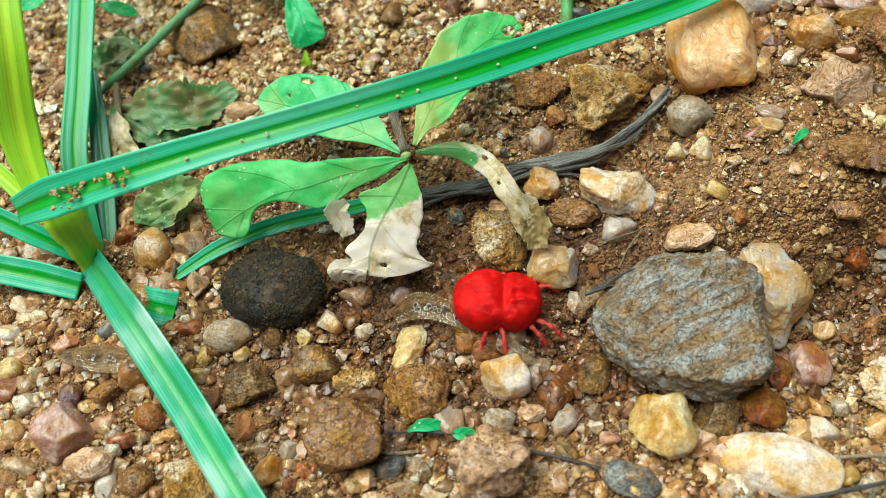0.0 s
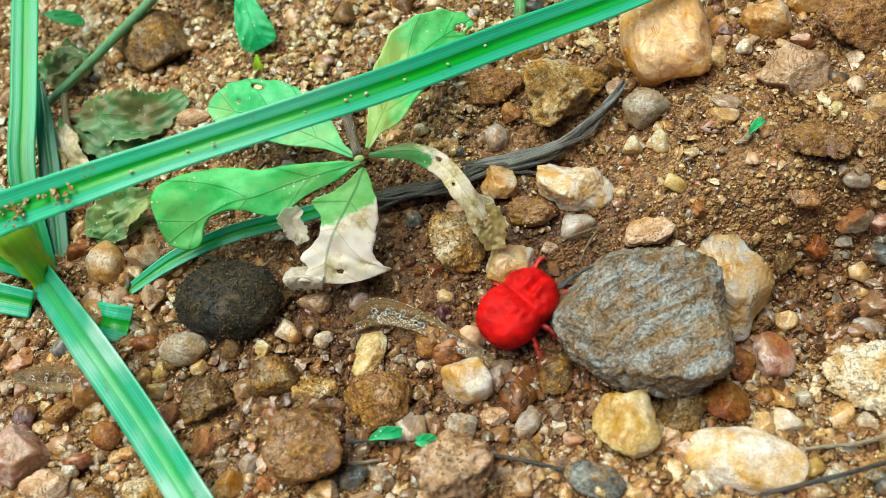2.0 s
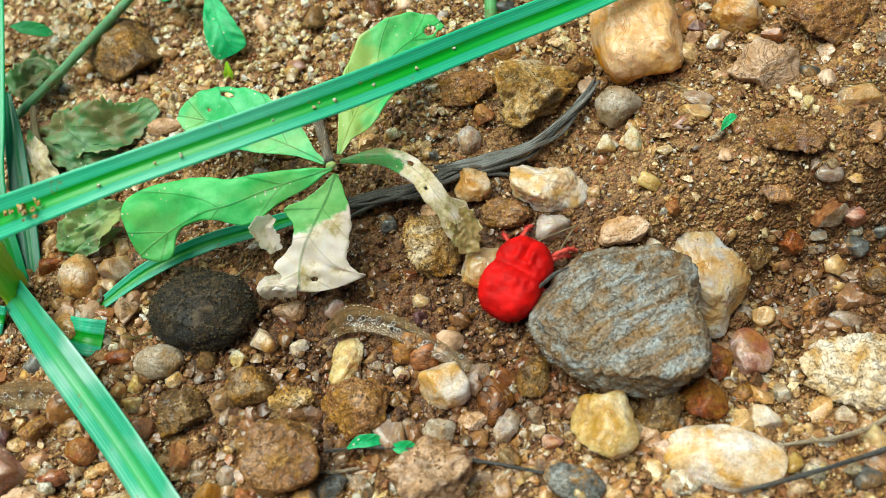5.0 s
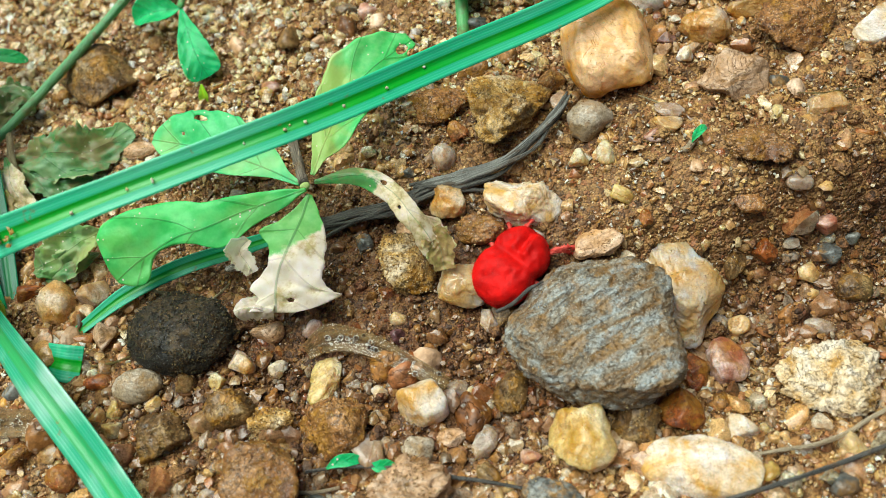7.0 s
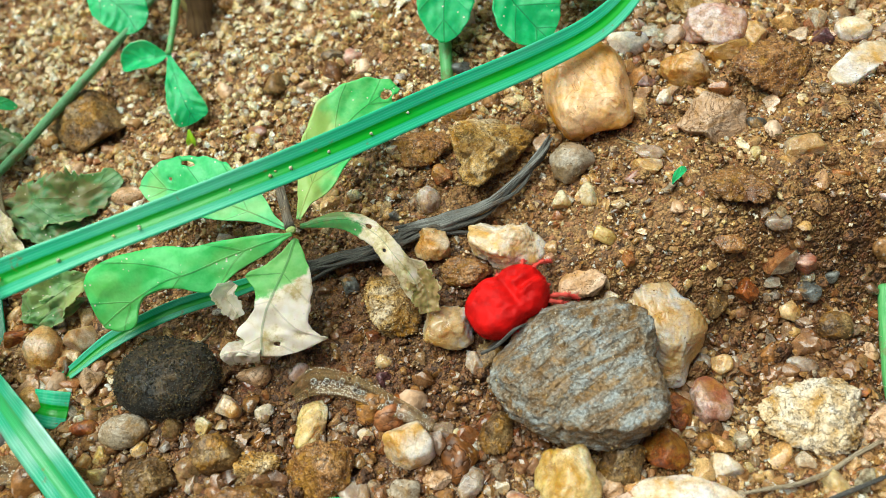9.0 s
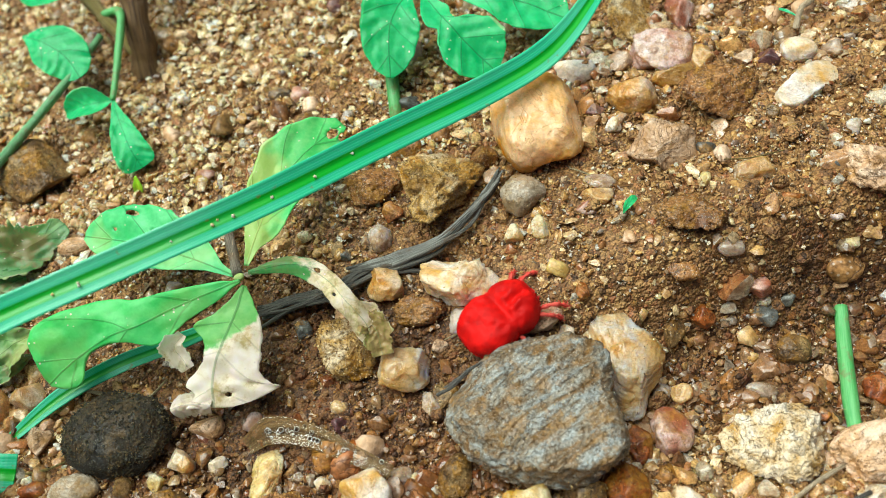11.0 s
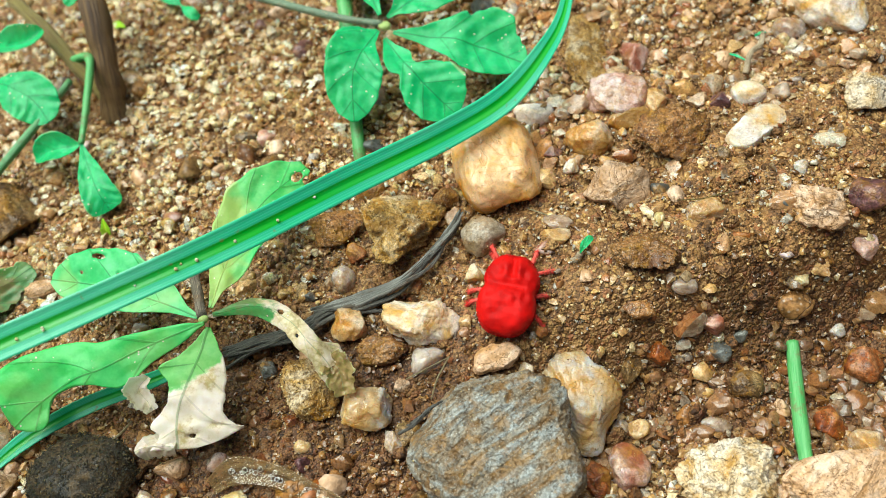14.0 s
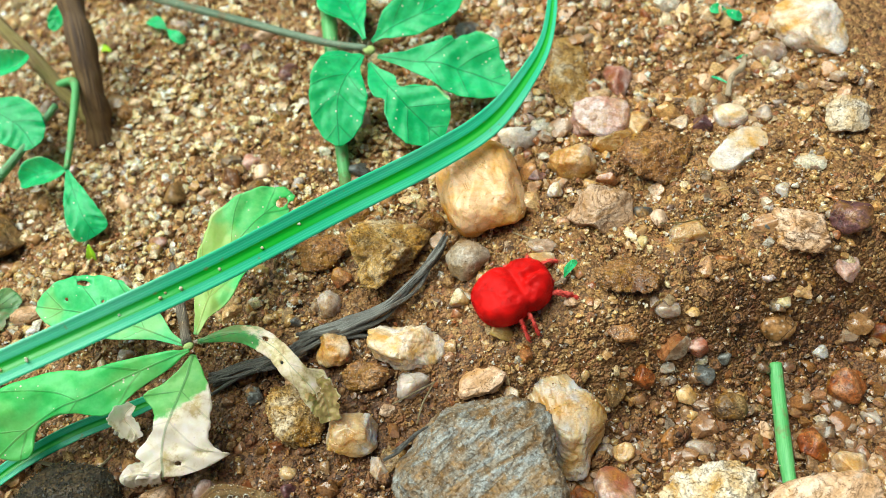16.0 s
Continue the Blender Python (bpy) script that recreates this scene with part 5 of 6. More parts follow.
# ---- plants ----
def main_plant():
    """A palmate leaf with five eaten leaflets on a hairy stalk."""
    pl = thing("palmate_leaf", (-17.31, 31.94, -2.67), "five-fingered green leaf, eaten and partly withered cream", "plant")
    stalk = [(-15.35, 17.16, 6.14), (-16.14, 24.01, 2.98), (-17.05, 32.36, -0.63), (-17.80, 38.46, -3.49)]
    tube(pl, stalk, [0.7, 0.75, 0.85, 0.9], STALK_GREY, "stalk", "grey-brown hairy leaf stalk")
    hairs(pl, stalk, 0.6, 0.7, 110, ROOT)
    v, tri = stone_shape(3, 7, 0.2, (), 0.1)
    part("leaf_joint", v * (0.7, 0.62, 0.5) + np.array((-15.25, 16.83, 5.92)), tri, STEM_LIME, pl, uv=v[:, :2])
    leaflet(pl, [(-15.15, 16.05, 6.10), (-17.81, 15.82, 6.10), (-23.79, 14.87, 5.90), (-28.85, 13.90, 5.40), (-33.11, 13.71, 4.90), (-37.49, 12.35, 4.20), (-41.69, 10.47, 3.00)], 6.9, LEAF, seed=3, label="broad green leaflet with a bitten edge", edge=0.05, cup=0.05, droop=0.05,
            right=((0, 0.25), (0.09, 0.4), (0.25, 1.6), (0.39, 2.7), (0.63, 4.75), (0.8, 6.2), (0.89, 6.7), (0.95, 5.6), (0.985, 3.2), (1, 0.6)),
            left=((0, 0.25), (0.1, 0.6), (0.19, 1.3), (0.32, 2.3), (0.41, 3.3), (0.48, 3.2), (0.52, 2.4), (0.56, 1.65), (0.69, 0.7), (0.77, 0.4), (0.82, 1.1), (0.86, 2.7), (0.91, 3.1), (0.975, 1.6), (1, 0.3)))
    leaflet(pl, [(-14.85, 15.42, 6.10), (-17.07, 11.55, 4.90), (-19.10, 8.73, 3.90), (-21.18, 5.52, 2.20), (-22.07, 2.15, 0.60)], 9.0, LEAF_DEAD, seed=8, label="withered cream leaflet with green base and ragged end", edge=0.10, ripple=0.04, cup=-0.04,
            bites=((0.90, -0.22, 0.022, 0.05),),
            right=((0, 0.3), (0.1, 1.0), (0.26, 2.55), (0.42, 4.6), (0.455, 4.2), (0.49, 2.6), (0.54, 2.05), (0.65, 1.6), (0.74, 2.4), (0.82, 3.5), (0.87, 2.1), (0.93, 2.6), (1, 3.2)),
            left=((0, 0.3), (0.09, 1.8), (0.21, 3.4), (0.31, 4.3), (0.52, 5.3), (0.66, 6.0), (0.76, 8.2), (0.86, 8.6), (0.93, 6.5), (0.975, 4.2), (1, 2.0)))
    leaflet(pl, [(-13.96, 16.97, 6.20), (-7.92, 15.36, 7.60), (-4.32, 11.96, 7.70), (-2.55, 8.74, 6.40), (-0.95, 6.30, 4.40), (-0.09, 4.05, 1.80)], 3.0, LEAF_CURL, cup=-0.5, seed=12, label="curled dry leaflet, arching over", edge=0.2, ripple=0.08, bites=((0.33, -0.12, 0.02, 0.1), (0.52, 0.2, 0.015, 0.07)),
            right=((0, 0.3), (0.12, 1.0), (0.3, 1.5), (0.5, 1.5), (0.7, 1.5), (0.85, 1.9), (0.95, 1.6), (1, 0.8)), left=((0, 0.3), (0.12, 1.0), (0.3, 1.4), (0.5, 1.3), (0.68, 1.2), (0.76, 2.4), (0.9, 2.7), (1, 1.2)))
    leaflet(pl, [(-1.01, 7.20, 3.9), (0.19, 5.35, 3.18), (0.20, 2.82, 0.97)], 1.9, LEAF_TIP, peak=0.35, blunt=0.4, cup=0.4, seed=17, label="crumpled brown leaflet tip", edge=0.4, ripple=0.2, base=0.5)
    leaflet(pl, [(-15.91, 17.28, 6.10), (-20.03, 20.70, 6.40), (-24.54, 24.20, 6.20), (-29.82, 27.96, 5.50), (-35.75, 31.72, 4.20)], 5.8, LEAF_PALE, seed=21, label="pale green leaflet with small holes", edge=0.07, cup=0.06,
            bites=((0.74, 0.68, 0.045, 0.07), (0.6, 0.35, 0.012, 0.04), (0.82, 0.25, 0.014, 0.05)),
            right=((0, 0.3), (0.1, 0.8), (0.3, 3.5), (0.5, 5.2), (0.65, 5.6), (0.8, 5.0), (0.92, 3.4), (0.98, 1.6), (1, 0.4)), left=((0, 0.3), (0.2, 0.9), (0.4, 2.4), (0.6, 3.2), (0.8, 3.2), (0.93, 2.0), (1, 0.4)))
    leaflet(pl, [(-14.03, 18.04, 6.30), (-11.76, 22.44, 6.80), (-8.06, 28.60, 7.40), (-3.54, 32.70, 7.90), (2.88, 36.79, 7.60)], 5.0, LEAF_YELLOW, seed=27, label="yellowing leaflet with a torn tip", edge=0.08, cup=0.06, bites=((0.93, 0.05, 0.03, 0.14), (0.955, 0.3, 0.02, 0.12)),
            right=((0, 0.3), (0.15, 1.0), (0.3, 2.8), (0.5, 3.8), (0.7, 3.8), (0.9, 2.4), (1, 0.8)), left=((0, 0.3), (0.15, 0.9), (0.3, 2.2), (0.5, 4.0), (0.65, 4.9), (0.8, 4.6), (0.92, 3.4), (1, 1.2)))
    leaflet(pl, [(-22.18, 2.44, 0.90), (-23.96, 2.97, 1.20), (-25.83, 3.35, 1.20), (-27.34, 3.35, 0.80)], 1.5, LEAF_CREAM, peak=0.6, cup=-0.9, seed=33, label="rolled cream leaf edge", base=0.7, edge=0.3, blunt=0.4, ripple=0.1)
    leaflet(pl, [(-23.71, 11.57, 4.20), (-25.12, 10.33, 3.80), (-24.44, 8.63, 3.00), (-24.08, 7.63, 2.20)], 1.3, LEAF_CREAM, peak=0.4, cup=0.9, seed=31, label="curled shred of dead leaf", base=0.5, edge=0.4, ripple=0.12)


def top_plant():
    pl = thing("palmate_leaf", (-17.07, 106.33, -1.91), "fresh green five-fingered leaf on a dark hairy stalk", "plant")
    stalk = [(20.42, 59.80, 10.59), (13.04, 64.42, 10.80), (-0.38, 80.14, 7.61), (-16.75, 101.39, 1.88), (-25.89, 115.41, -3.19)]
    tube(pl, stalk, [0.55, 0.65, 0.75, 0.8, 0.85], STEM_HAIRY, "stalk", "dark green hairy leaf stalk")
    hairs(pl, stalk, 0.65, 1.1, 260, ROOT)
    v, tri = stone_shape(3, 9, 0.2, (), 0.1)
    part("leaf_joint", v * (1.0, 0.85, 0.65) + np.array((20.66, 59.34, 10.42)), tri, STEM_LIME, pl, uv=v[:, :2])
    leaflet(pl, [(19.32, 58.35, 10.60), (15.53, 54.09, 11.00), (13.20, 50.61, 9.30), (11.65, 44.98, 6.00)], 5.2, LEAF_DEEP, seed=41, edge=0.05, cup=0.1,
            right=((0, 0.3), (0.1, 3.0), (0.2, 4.8), (0.35, 5.1), (0.6, 4.6), (0.8, 3.8), (0.93, 2.4), (1, 0.4)), left=((0, 0.3), (0.15, 1.0), (0.3, 2.9), (0.5, 4.6), (0.7, 4.6), (0.85, 3.8), (0.95, 2.2), (1, 0.4)))
    leaflet(pl, [(20.47, 61.93, 10.60), (20.05, 66.98, 11.20), (19.78, 73.78, 10.60), (20.20, 83.85, 8.60)], 5.0, LEAF_DEEP, seed=43, edge=0.06,
            left=((0, 0.3), (0.1, 0.4), (0.3, 1.6), (0.4, 2.2), (0.48, 4.2), (0.6, 5), (0.8, 4.5), (1, 0.5)), right=((0, 0.3), (0.2, 1.0), (0.35, 2.2), (0.6, 3.8), (0.8, 3.5), (1, 0.4)))
    leaflet(pl, [(21.51, 61.21, 10.50), (26.28, 62.66, 11.60), (32.58, 64.27, 11.70), (39.55, 69.02, 11.00)], 4.9, LEAF_DEEP, seed=45, edge=0.06,
            left=((0, 0.3), (0.1, 0.8), (0.3, 3.0), (0.5, 4.5), (0.75, 4.8), (0.9, 3.0), (1, 0.4)), right=((0, 0.3), (0.1, 0.5), (0.2, 1.6), (0.4, 3.2), (0.65, 3.4), (0.8, 3.0), (0.92, 1.8), (1, 0.4)))
    leaflet(pl, [(21.53, 57.60, 10.40), (29.22, 52.98, 10.50), (34.34, 49.87, 9.60), (39.94, 45.62, 8.00)], 6.8, LEAF_DEEP, seed=47, edge=0.06,
            left=((0, 0.3), (0.15, 1.4), (0.3, 3.2), (0.44, 4.8), (0.47, 4.2), (0.51, 5.2), (0.65, 6.8), (0.78, 6.2), (0.85, 3.4), (0.87, 3.9), (0.9, 2.6), (0.93, 2.9), (0.95, 2.0), (1, 0.4)), right=((0, 0.3), (0.15, 1.2), (0.3, 2.6), (0.5, 4.4), (0.7, 4.8), (0.85, 3.6), (0.95, 1.8), (1, 0.3)))
    leaflet(pl, [(19.93, 56.69, 10.50), (21.87, 49.92, 9.70), (24.28, 45.46, 7.90), (27.14, 41.27, 5.60)], 5.2, LEAF_DEEP, seed=49, edge=0.06,
            left=((0, 0.3), (0.1, 0.8), (0.22, 2.0), (0.3, 1.3), (0.36, 1.4), (0.43, 3.2), (0.6, 5.0), (0.8, 5.2), (0.92, 3.6), (1, 0.5)), right=((0, 0.3), (0.08, 1.2), (0.2, 2.6), (0.3, 3.0), (0.36, 1.9), (0.45, 3.4), (0.6, 4.6), (0.8, 4.6), (0.92, 3.0), (1, 0.5)))
    st = thing("standing_grass", (11.06, 41.58, 0.50), "pale green upright grass stalk with dew", "grass")
    tube(st, [(11.04, 41.12, -0.09), (11.77, 45.54, 2.65), (13.86, 57.66, 5.59), (16.12, 70.86, 8.56), (18.45, 86.37, 8.54)], [1.0, 1.0, 1.15, 1.35, 1.3], STEM_PALE, "stem", rough=0.03)


def far_plant():
    """A small shrub stem with a drooping twig."""
    pl = thing("seedling", (-26.37, 68.70, -2.27), "small seedling with a brown stem and drooping round leaves", "plant")
    tube(pl, [(-26.26, 68.67, -3.27), (-25.64, 72.02, 2.22), (-24.82, 78.45, 7.92), (-24.82, 87.69, 12.84), (-24.55, 94.05, 16.41)], [2.6, 2.2, 2.1, 2.2, 2.2], STEM_DARK, "stem", rough=0.2)
    tube(pl, [(-26.01, 69.69, -0.17), (-29.81, 75.14, 4.12), (-33.69, 82.33, 6.89), (-38.03, 90.09, 8.89), (-42.56, 100.19, 8.79)], [1.2, 1.3, 1.3, 1.2, 1.1], STEM_BROWN, "branch", rough=0.15)
    tube(pl, [(-30.80, 76.33, 5.08), (-27.36, 74.20, 6.33), (-28.75, 66.40, 4.70), (-31.00, 59.16, 2.17)], [0.7, 0.75, 0.6, 0.5], STEM_PALE, "twig")
    leaflet(pl, [(-30.99, 59.39, 2.19), (-30.32, 54.28, 1.73), (-29.43, 49.49, 0.57), (-28.44, 46.96, -1.55)], 2.9, LEAF_DEEP, peak=0.84, seed=51, edge=0.08, blunt=0.22)
    leaflet(pl, [(-31.00, 59.16, 2.17), (-33.45, 59.22, 2.38), (-36.45, 60.12, 1.62), (-39.10, 60.45, 0.50)], 2.4, LEAF_DEEP, peak=0.5, seed=53, edge=0.05, cup=0.4)
    leaflet(pl, [(-43.90, 75.61, 5.29), (-40.29, 72.06, 6.04), (-37.12, 68.56, 4.97), (-35.56, 64.99, 3.01)], 4.2, LEAF_DEEP, peak=0.6, seed=55, edge=0.06)
    leaflet(pl, [(-44.13, 83.93, 7.03), (-39.79, 80.19, 8.18), (-35.97, 78.75, 9.41), (-33.58, 80.19, 9.91)], 2.4, LEAF_DEEP, peak=0.5, seed=57, edge=0.05, cup=0.6)
    leaflet(pl, [(-25.23, 87.65, 11.80), (-26.56, 86.71, 11.70), (-28.22, 86.57, 10.48), (-29.52, 85.50, 9.27)], 1.7, LEAF_DEEP, peak=0.5, seed=59, edge=0.05)
    hb = thing("creeping_stem", (-61.76, 46.91, -4.91), "slender hairy green stem across the soil", "plant")
    line = [(-67.29, 39.11, -3.03), (-59.98, 44.59, -1.54), (-50.96, 53.64, -0.41), (-39.29, 63.61, 2.67), (-31.61, 72.92, 3.85)]
    tube(hb, line, [0.6, 0.68, 0.75, 0.7, 0.6], STEM, "stem")
    hairs(hb, line, 0.5, 0.8, 160, STEM_PALE)
    leaflet(hb, [(-62.64, 58.84, 1.47), (-60.32, 57.66, 1.71), (-58.11, 57.33, 0.92), (-56.40, 57.25, -0.28)], 1.1, LEAF_DEEP, peak=0.5, seed=61)
    leaflet(hb, [(-76.24, 59.53, 1.62), (-74.05, 60.11, 2.54), (-72.29, 61.02, 2.62), (-70.67, 61.20, 2.80)], 1.9, LEAF_DEEP, peak=0.5, seed=62)
    cot = thing("sprout", (-11.52, 88.45, 0.68), "tiny two-leaved green sprout in gravel", "plant")
    leaflet(cot, [(-11.35, 86.48, 3.25), (-12.32, 87.66, 3.65), (-13.46, 89.47, 3.37), (-14.76, 92.49, 1.67)], 1.2, LEAF_DEEP, peak=0.55, seed=63, blunt=0.35)
    leaflet(cot, [(-11.35, 86.48, 3.25), (-10.44, 84.30, 3.66), (-9.65, 83.07, 3.37), (-8.72, 82.73, 2.57)], 1.1, LEAF_DEEP, peak=0.55, seed=64, blunt=0.35)
    tube(cot, [(-11.28, 86.13, 3.24), (-11.65, 88.85, 0.14)], [0.3, 0.4], STEM_PALE, "stem")
    tiny = thing("sprout", (79.62, 51.66, 6.00), "tiny two-leaved green sprout among pebbles", "plant")
    tube(tiny, [(79.84, 51.92, 5.50), (78.98, 51.17, 7.50)], [0.25, 0.2], STEM_PALE, "stem")
    leaflet(tiny, [(78.98, 51.17, 7.50), (77.37, 51.04, 8.20), (76.15, 51.33, 8.00)], 0.9, LEAF_DEEP, peak=0.5, seed=65, blunt=0.4)
    leaflet(tiny, [(78.98, 51.17, 7.50), (79.32, 48.86, 8.00), (80.60, 48.38, 7.40)], 1.0, LEAF_DEEP, peak=0.5, seed=66, blunt=0.4)
    for a, b, c in (((70.79, 39.56, 5.60), (71.17, 37.59, 6.60), (72.23, 36.21, 6.40)), ((76.25, 41.41, 5.80), (76.61, 40.79, 6.80), (77.98, 41.02, 6.40))):
        hair = thing("grass_sprout", a, "hair-thin green grass sprout among pebbles", "grass")
        blade(hair, [a, b, c], [0.16, 0.2, 0.06], BLADE)
    for a, b, c in (((-29.90, 43.28, -3.50), (-29.48, 43.34, -1.57), (-29.31, 44.33, -0.13)), ((-25.58, 91.96, -2.05), (-23.75, 89.93, -0.14), (-22.29, 87.36, 0.97))):
        sp = thing("sprout", a, "tiny yellow-green grass sprout", "plant")
        blade(sp, [a, b, c], [0.6, 0.75, 0.15], BLADE_LIME)


def wilted_plant():
    pl = thing("wilted_plant", (-60.21, 38.94, -4.73), "wilted mottled green and brown leaves on the soil", "plant")
    leaflet(pl, [(-58.90, 39.85, -2.66), (-52.61, 36.75, 0.25), (-46.57, 35.85, 0.28), (-41.18, 39.94, -2.39)], 4.2, LEAF_MOTTLED, peak=0.55, seed=71, edge=0.55, ripple=0.2, label="mottled wilted leaf")
    leaflet(pl, [(-60.67, 45.48, -2.05), (-60.92, 48.08, -0.91), (-58.84, 50.69, -0.80), (-56.28, 52.85, -2.15)], 2.8, LEAF_MOTTLED, peak=0.5, seed=72, edge=0.5, ripple=0.22)
    leaflet(pl, [(-59.54, 39.11, -1.68), (-58.56, 34.64, -1.24), (-57.55, 31.44, -1.53), (-55.40, 29.14, -3.13)], 2.2, LEAF_CURL, peak=0.5, seed=73, edge=0.25, ripple=0.2)
    leaflet(pl, [(-44.05, 20.92, -0.03), (-47.54, 19.78, 0.24), (-51.34, 19.23, -1.65), (-55.64, 19.61, -3.41)], 3.2, LEAF_WILT, peak=0.5, seed=74, edge=0.35, ripple=0.22, label="crumpled pale leaf")
    leaflet(pl, [(-45.80, 19.17, -2.07), (-48.92, 18.04, -1.87), (-52.03, 18.09, -2.70), (-55.44, 19.24, -4.08)], 2.0, LEAF_MOTTLED, peak=0.5, seed=75, edge=0.35, ripple=0.22)
    leaflet(pl, [(-58.22, 37.96, -1.92), (-54.18, 33.86, -1.14), (-50.37, 31.94, -1.55), (-46.67, 32.23, -1.97)], 2.6, LEAF_MOTTLED, peak=0.5, seed=76, edge=0.35, ripple=0.2)
    leaflet(pl, [(-61.16, 34.58, -2.00), (-60.11, 30.90, -1.69), (-59.26, 27.64, -2.46), (-57.00, 25.11, -3.74)], 2.4, LEAF_TIP, peak=0.5, seed=77, edge=0.35, ripple=0.2)
    leaflet(pl, [(-62.79, 48.38, -2.18), (-61.39, 50.12, -1.68), (-58.30, 50.41, -1.88), (-56.30, 48.72, -3.05)], 2.4, LEAF_MOTTLED, peak=0.5, seed=78, edge=0.3, ripple=0.2)
    tube(pl, [(-59.64, 44.07, -2.00), (-58.78, 38.89, -1.58), (-57.70, 33.95, -2.58), (-56.74, 31.64, -4.00)], [0.5, 0.55, 0.6, 0.6], STRAW, "stem")


def sedge():
    """The sedge clump: a crown from which the blades fan out."""
    pl = thing("sedge_clump", (-61.34, 12.80, -5.01), "sedge clump with long channelled green blades", "grass")
    tube(pl, [(-61.14, 12.43, -6.03), (-61.42, 13.74, -1.94), (-62.02, 14.83, 3.00), (-63.19, 16.64, 6.68)], [1.6, 2.2, 2.6, 2.2], BLADE_LIME, "crown", "pale green leaf sheaths at the crown", rough=0.1)
    blade(pl, [(-65.77, 13.07, 9.00), (-59.33, 11.58, 13.00), (-47.40, 10.95, 17.00), (-37.13, 11.87, 18.60), (-22.28, 14.59, 19.00), (-8.16, 19.02, 17.50), (7.46, 26.36, 14.00), (23.44, 32.27, 12.00), (33.30, 36.22, 12.00), (41.40, 42.76, 12.50), (46.96, 49.17, 13.50), (51.74, 59.58, 14.50), (54.55, 70.58, 15.00)],
          [1.9, 2.6, 2.25, 1.95, 1.95, 2.05, 2.15, 2.1, 2.0, 1.5, 1.0, 0.7, 0.3], BLADE, face=(-0.05, -0.62, 0.8), fold=0.2, label="long green blade leaning over the leaf")
    r = np.random.default_rng(19)
    line = bezier([(-47.40, 10.95, 17.00), (-37.13, 11.87, 18.60), (-22.28, 14.59, 19.00), (-8.16, 19.02, 17.50), (7.46, 26.36, 14.00)], 60)
    for i in range(13):
        v, tri = stone_shape(2, 700 + i, 0.6, (), 0.1)
        part("sand_grain", v * r.uniform(0.12, 0.28) + line[r.integers(0, 60)] + np.array([r.normal() * 0.2, r.normal() * 0.55, 0.02]), tri, STONES["cream"], pl)
    blade(pl, [(-60.98, 14.23, -4.35), (-62.96, 26.65, 0.98), (-62.49, 38.96, 4.15), (-62.06, 53.29, 7.47), (-63.05, 70.70, 8.56)], [1.5, 1.9, 1.9, 1.95, 1.9], BLADE_DEEP, face=(0.1, -0.6, 0.8), label="upright green blade")
    blade(pl, [(-59.20, 15.06, -4.58), (-59.77, 24.38, -2.15), (-60.95, 36.47, 0.34), (-62.09, 45.16, 1.11)], [1.3, 1.5, 1.3, 0.4], BLADE_DARK, face=(0.2, -0.6, 0.8))
    blade(pl, [(-60.91, 12.28, -3.02), (-52.86, -0.18, 0.88), (-45.51, -12.29, 0.20), (-38.51, -24.55, 0.59), (-32.71, -34.33, -0.51)], [2.3, 2.75, 2.75, 2.7, 2.6], BLADE_PALE, face=(-0.3, -0.5, 0.85), fold=0.14, label="bleached pale green blade")
    blade(pl, [(-62.20, 13.02, -2.10), (-67.16, 14.74, 1.48), (-74.37, 17.97, 5.22)], [1.2, 1.5, 1.4], BLADE, face=(0, -0.5, 0.9))
    blade(pl, [(-62.35, 8.82, -3.95), (-68.31, 10.56, -2.33), (-77.01, 12.66, -0.22)], [1.9, 2.1, 1.9], BLADE, face=(0, -0.5, 0.9))
    blade(pl, [(-64.56, 16.22, 3.57), (-65.89, 24.09, 11.15), (-64.16, 30.15, 20.55), (-63.45, 38.42, 27.09)], [1.5, 2.7, 2.6, 2.2], BLADE_LIME, face=(0.1, -0.6, 0.7), label="young lime-green blade")
    blade(pl, [(-64.99, 16.03, 2.55), (-67.75, 19.07, 4.90), (-72.14, 23.48, 7.65)], [1.0, 1.3, 1.1], BLADE_LIME, face=(0, -0.6, 0.8))
    blade(pl, [(-64.20, 21.36, 2.96), (-66.06, 24.85, 3.32), (-68.05, 28.34, 3.14)], [0.9, 0.9, 0.2], BLADE_PALE, face=(0.3, -0.6, 0.8))
    crust = [(-56.80, 11.35, 14.60), (-55.06, 11.76, 15.20), (-54.41, 12.98, 15.40), (-49.85, 10.63, 16.80), (-48.45, 11.22, 17.20), (-50.55, 10.04, 16.60), (-55.94, 9.94, 14.60), (-57.93, 11.21, 14.20), (-57.26, 9.54, 14.00), (-55.86, 13.25, 15.00), (-49.29, 9.70, 16.80), (-51.35, 11.16, 16.40)]
    for i, c in enumerate(crust):
        for n in range(5):
            v, tri = chip_shape(12, 80 + 5 * i + n)
            part("soil_crumb", v * r.uniform(0.22, 0.62) * (1, 1, 0.7) + np.array(c) + (r.normal() * 0.55, r.normal() * 0.45, r.uniform(-0.15, 0.1)), tri, STONES["ochre"], pl, smooth=False)
    low = thing("fallen_grass", (-49.04, 8.41, -3.75), "green grass blade lying under a leaf", "grass")
    blade(low, [(-49.18, 7.99, -3.29), (-42.35, 11.16, -2.02), (-34.19, 12.82, -0.70), (-25.62, 14.37, -1.39), (-18.52, 16.44, -2.98)], [0.7, 1.15, 1.2, 1.15, 0.8], BLADE, face=(0, -0.5, 1))
    cut = thing("leaf_scrap", (-50.74, 3.43, -3.13), "torn scrap of dark green blade", "leaf")
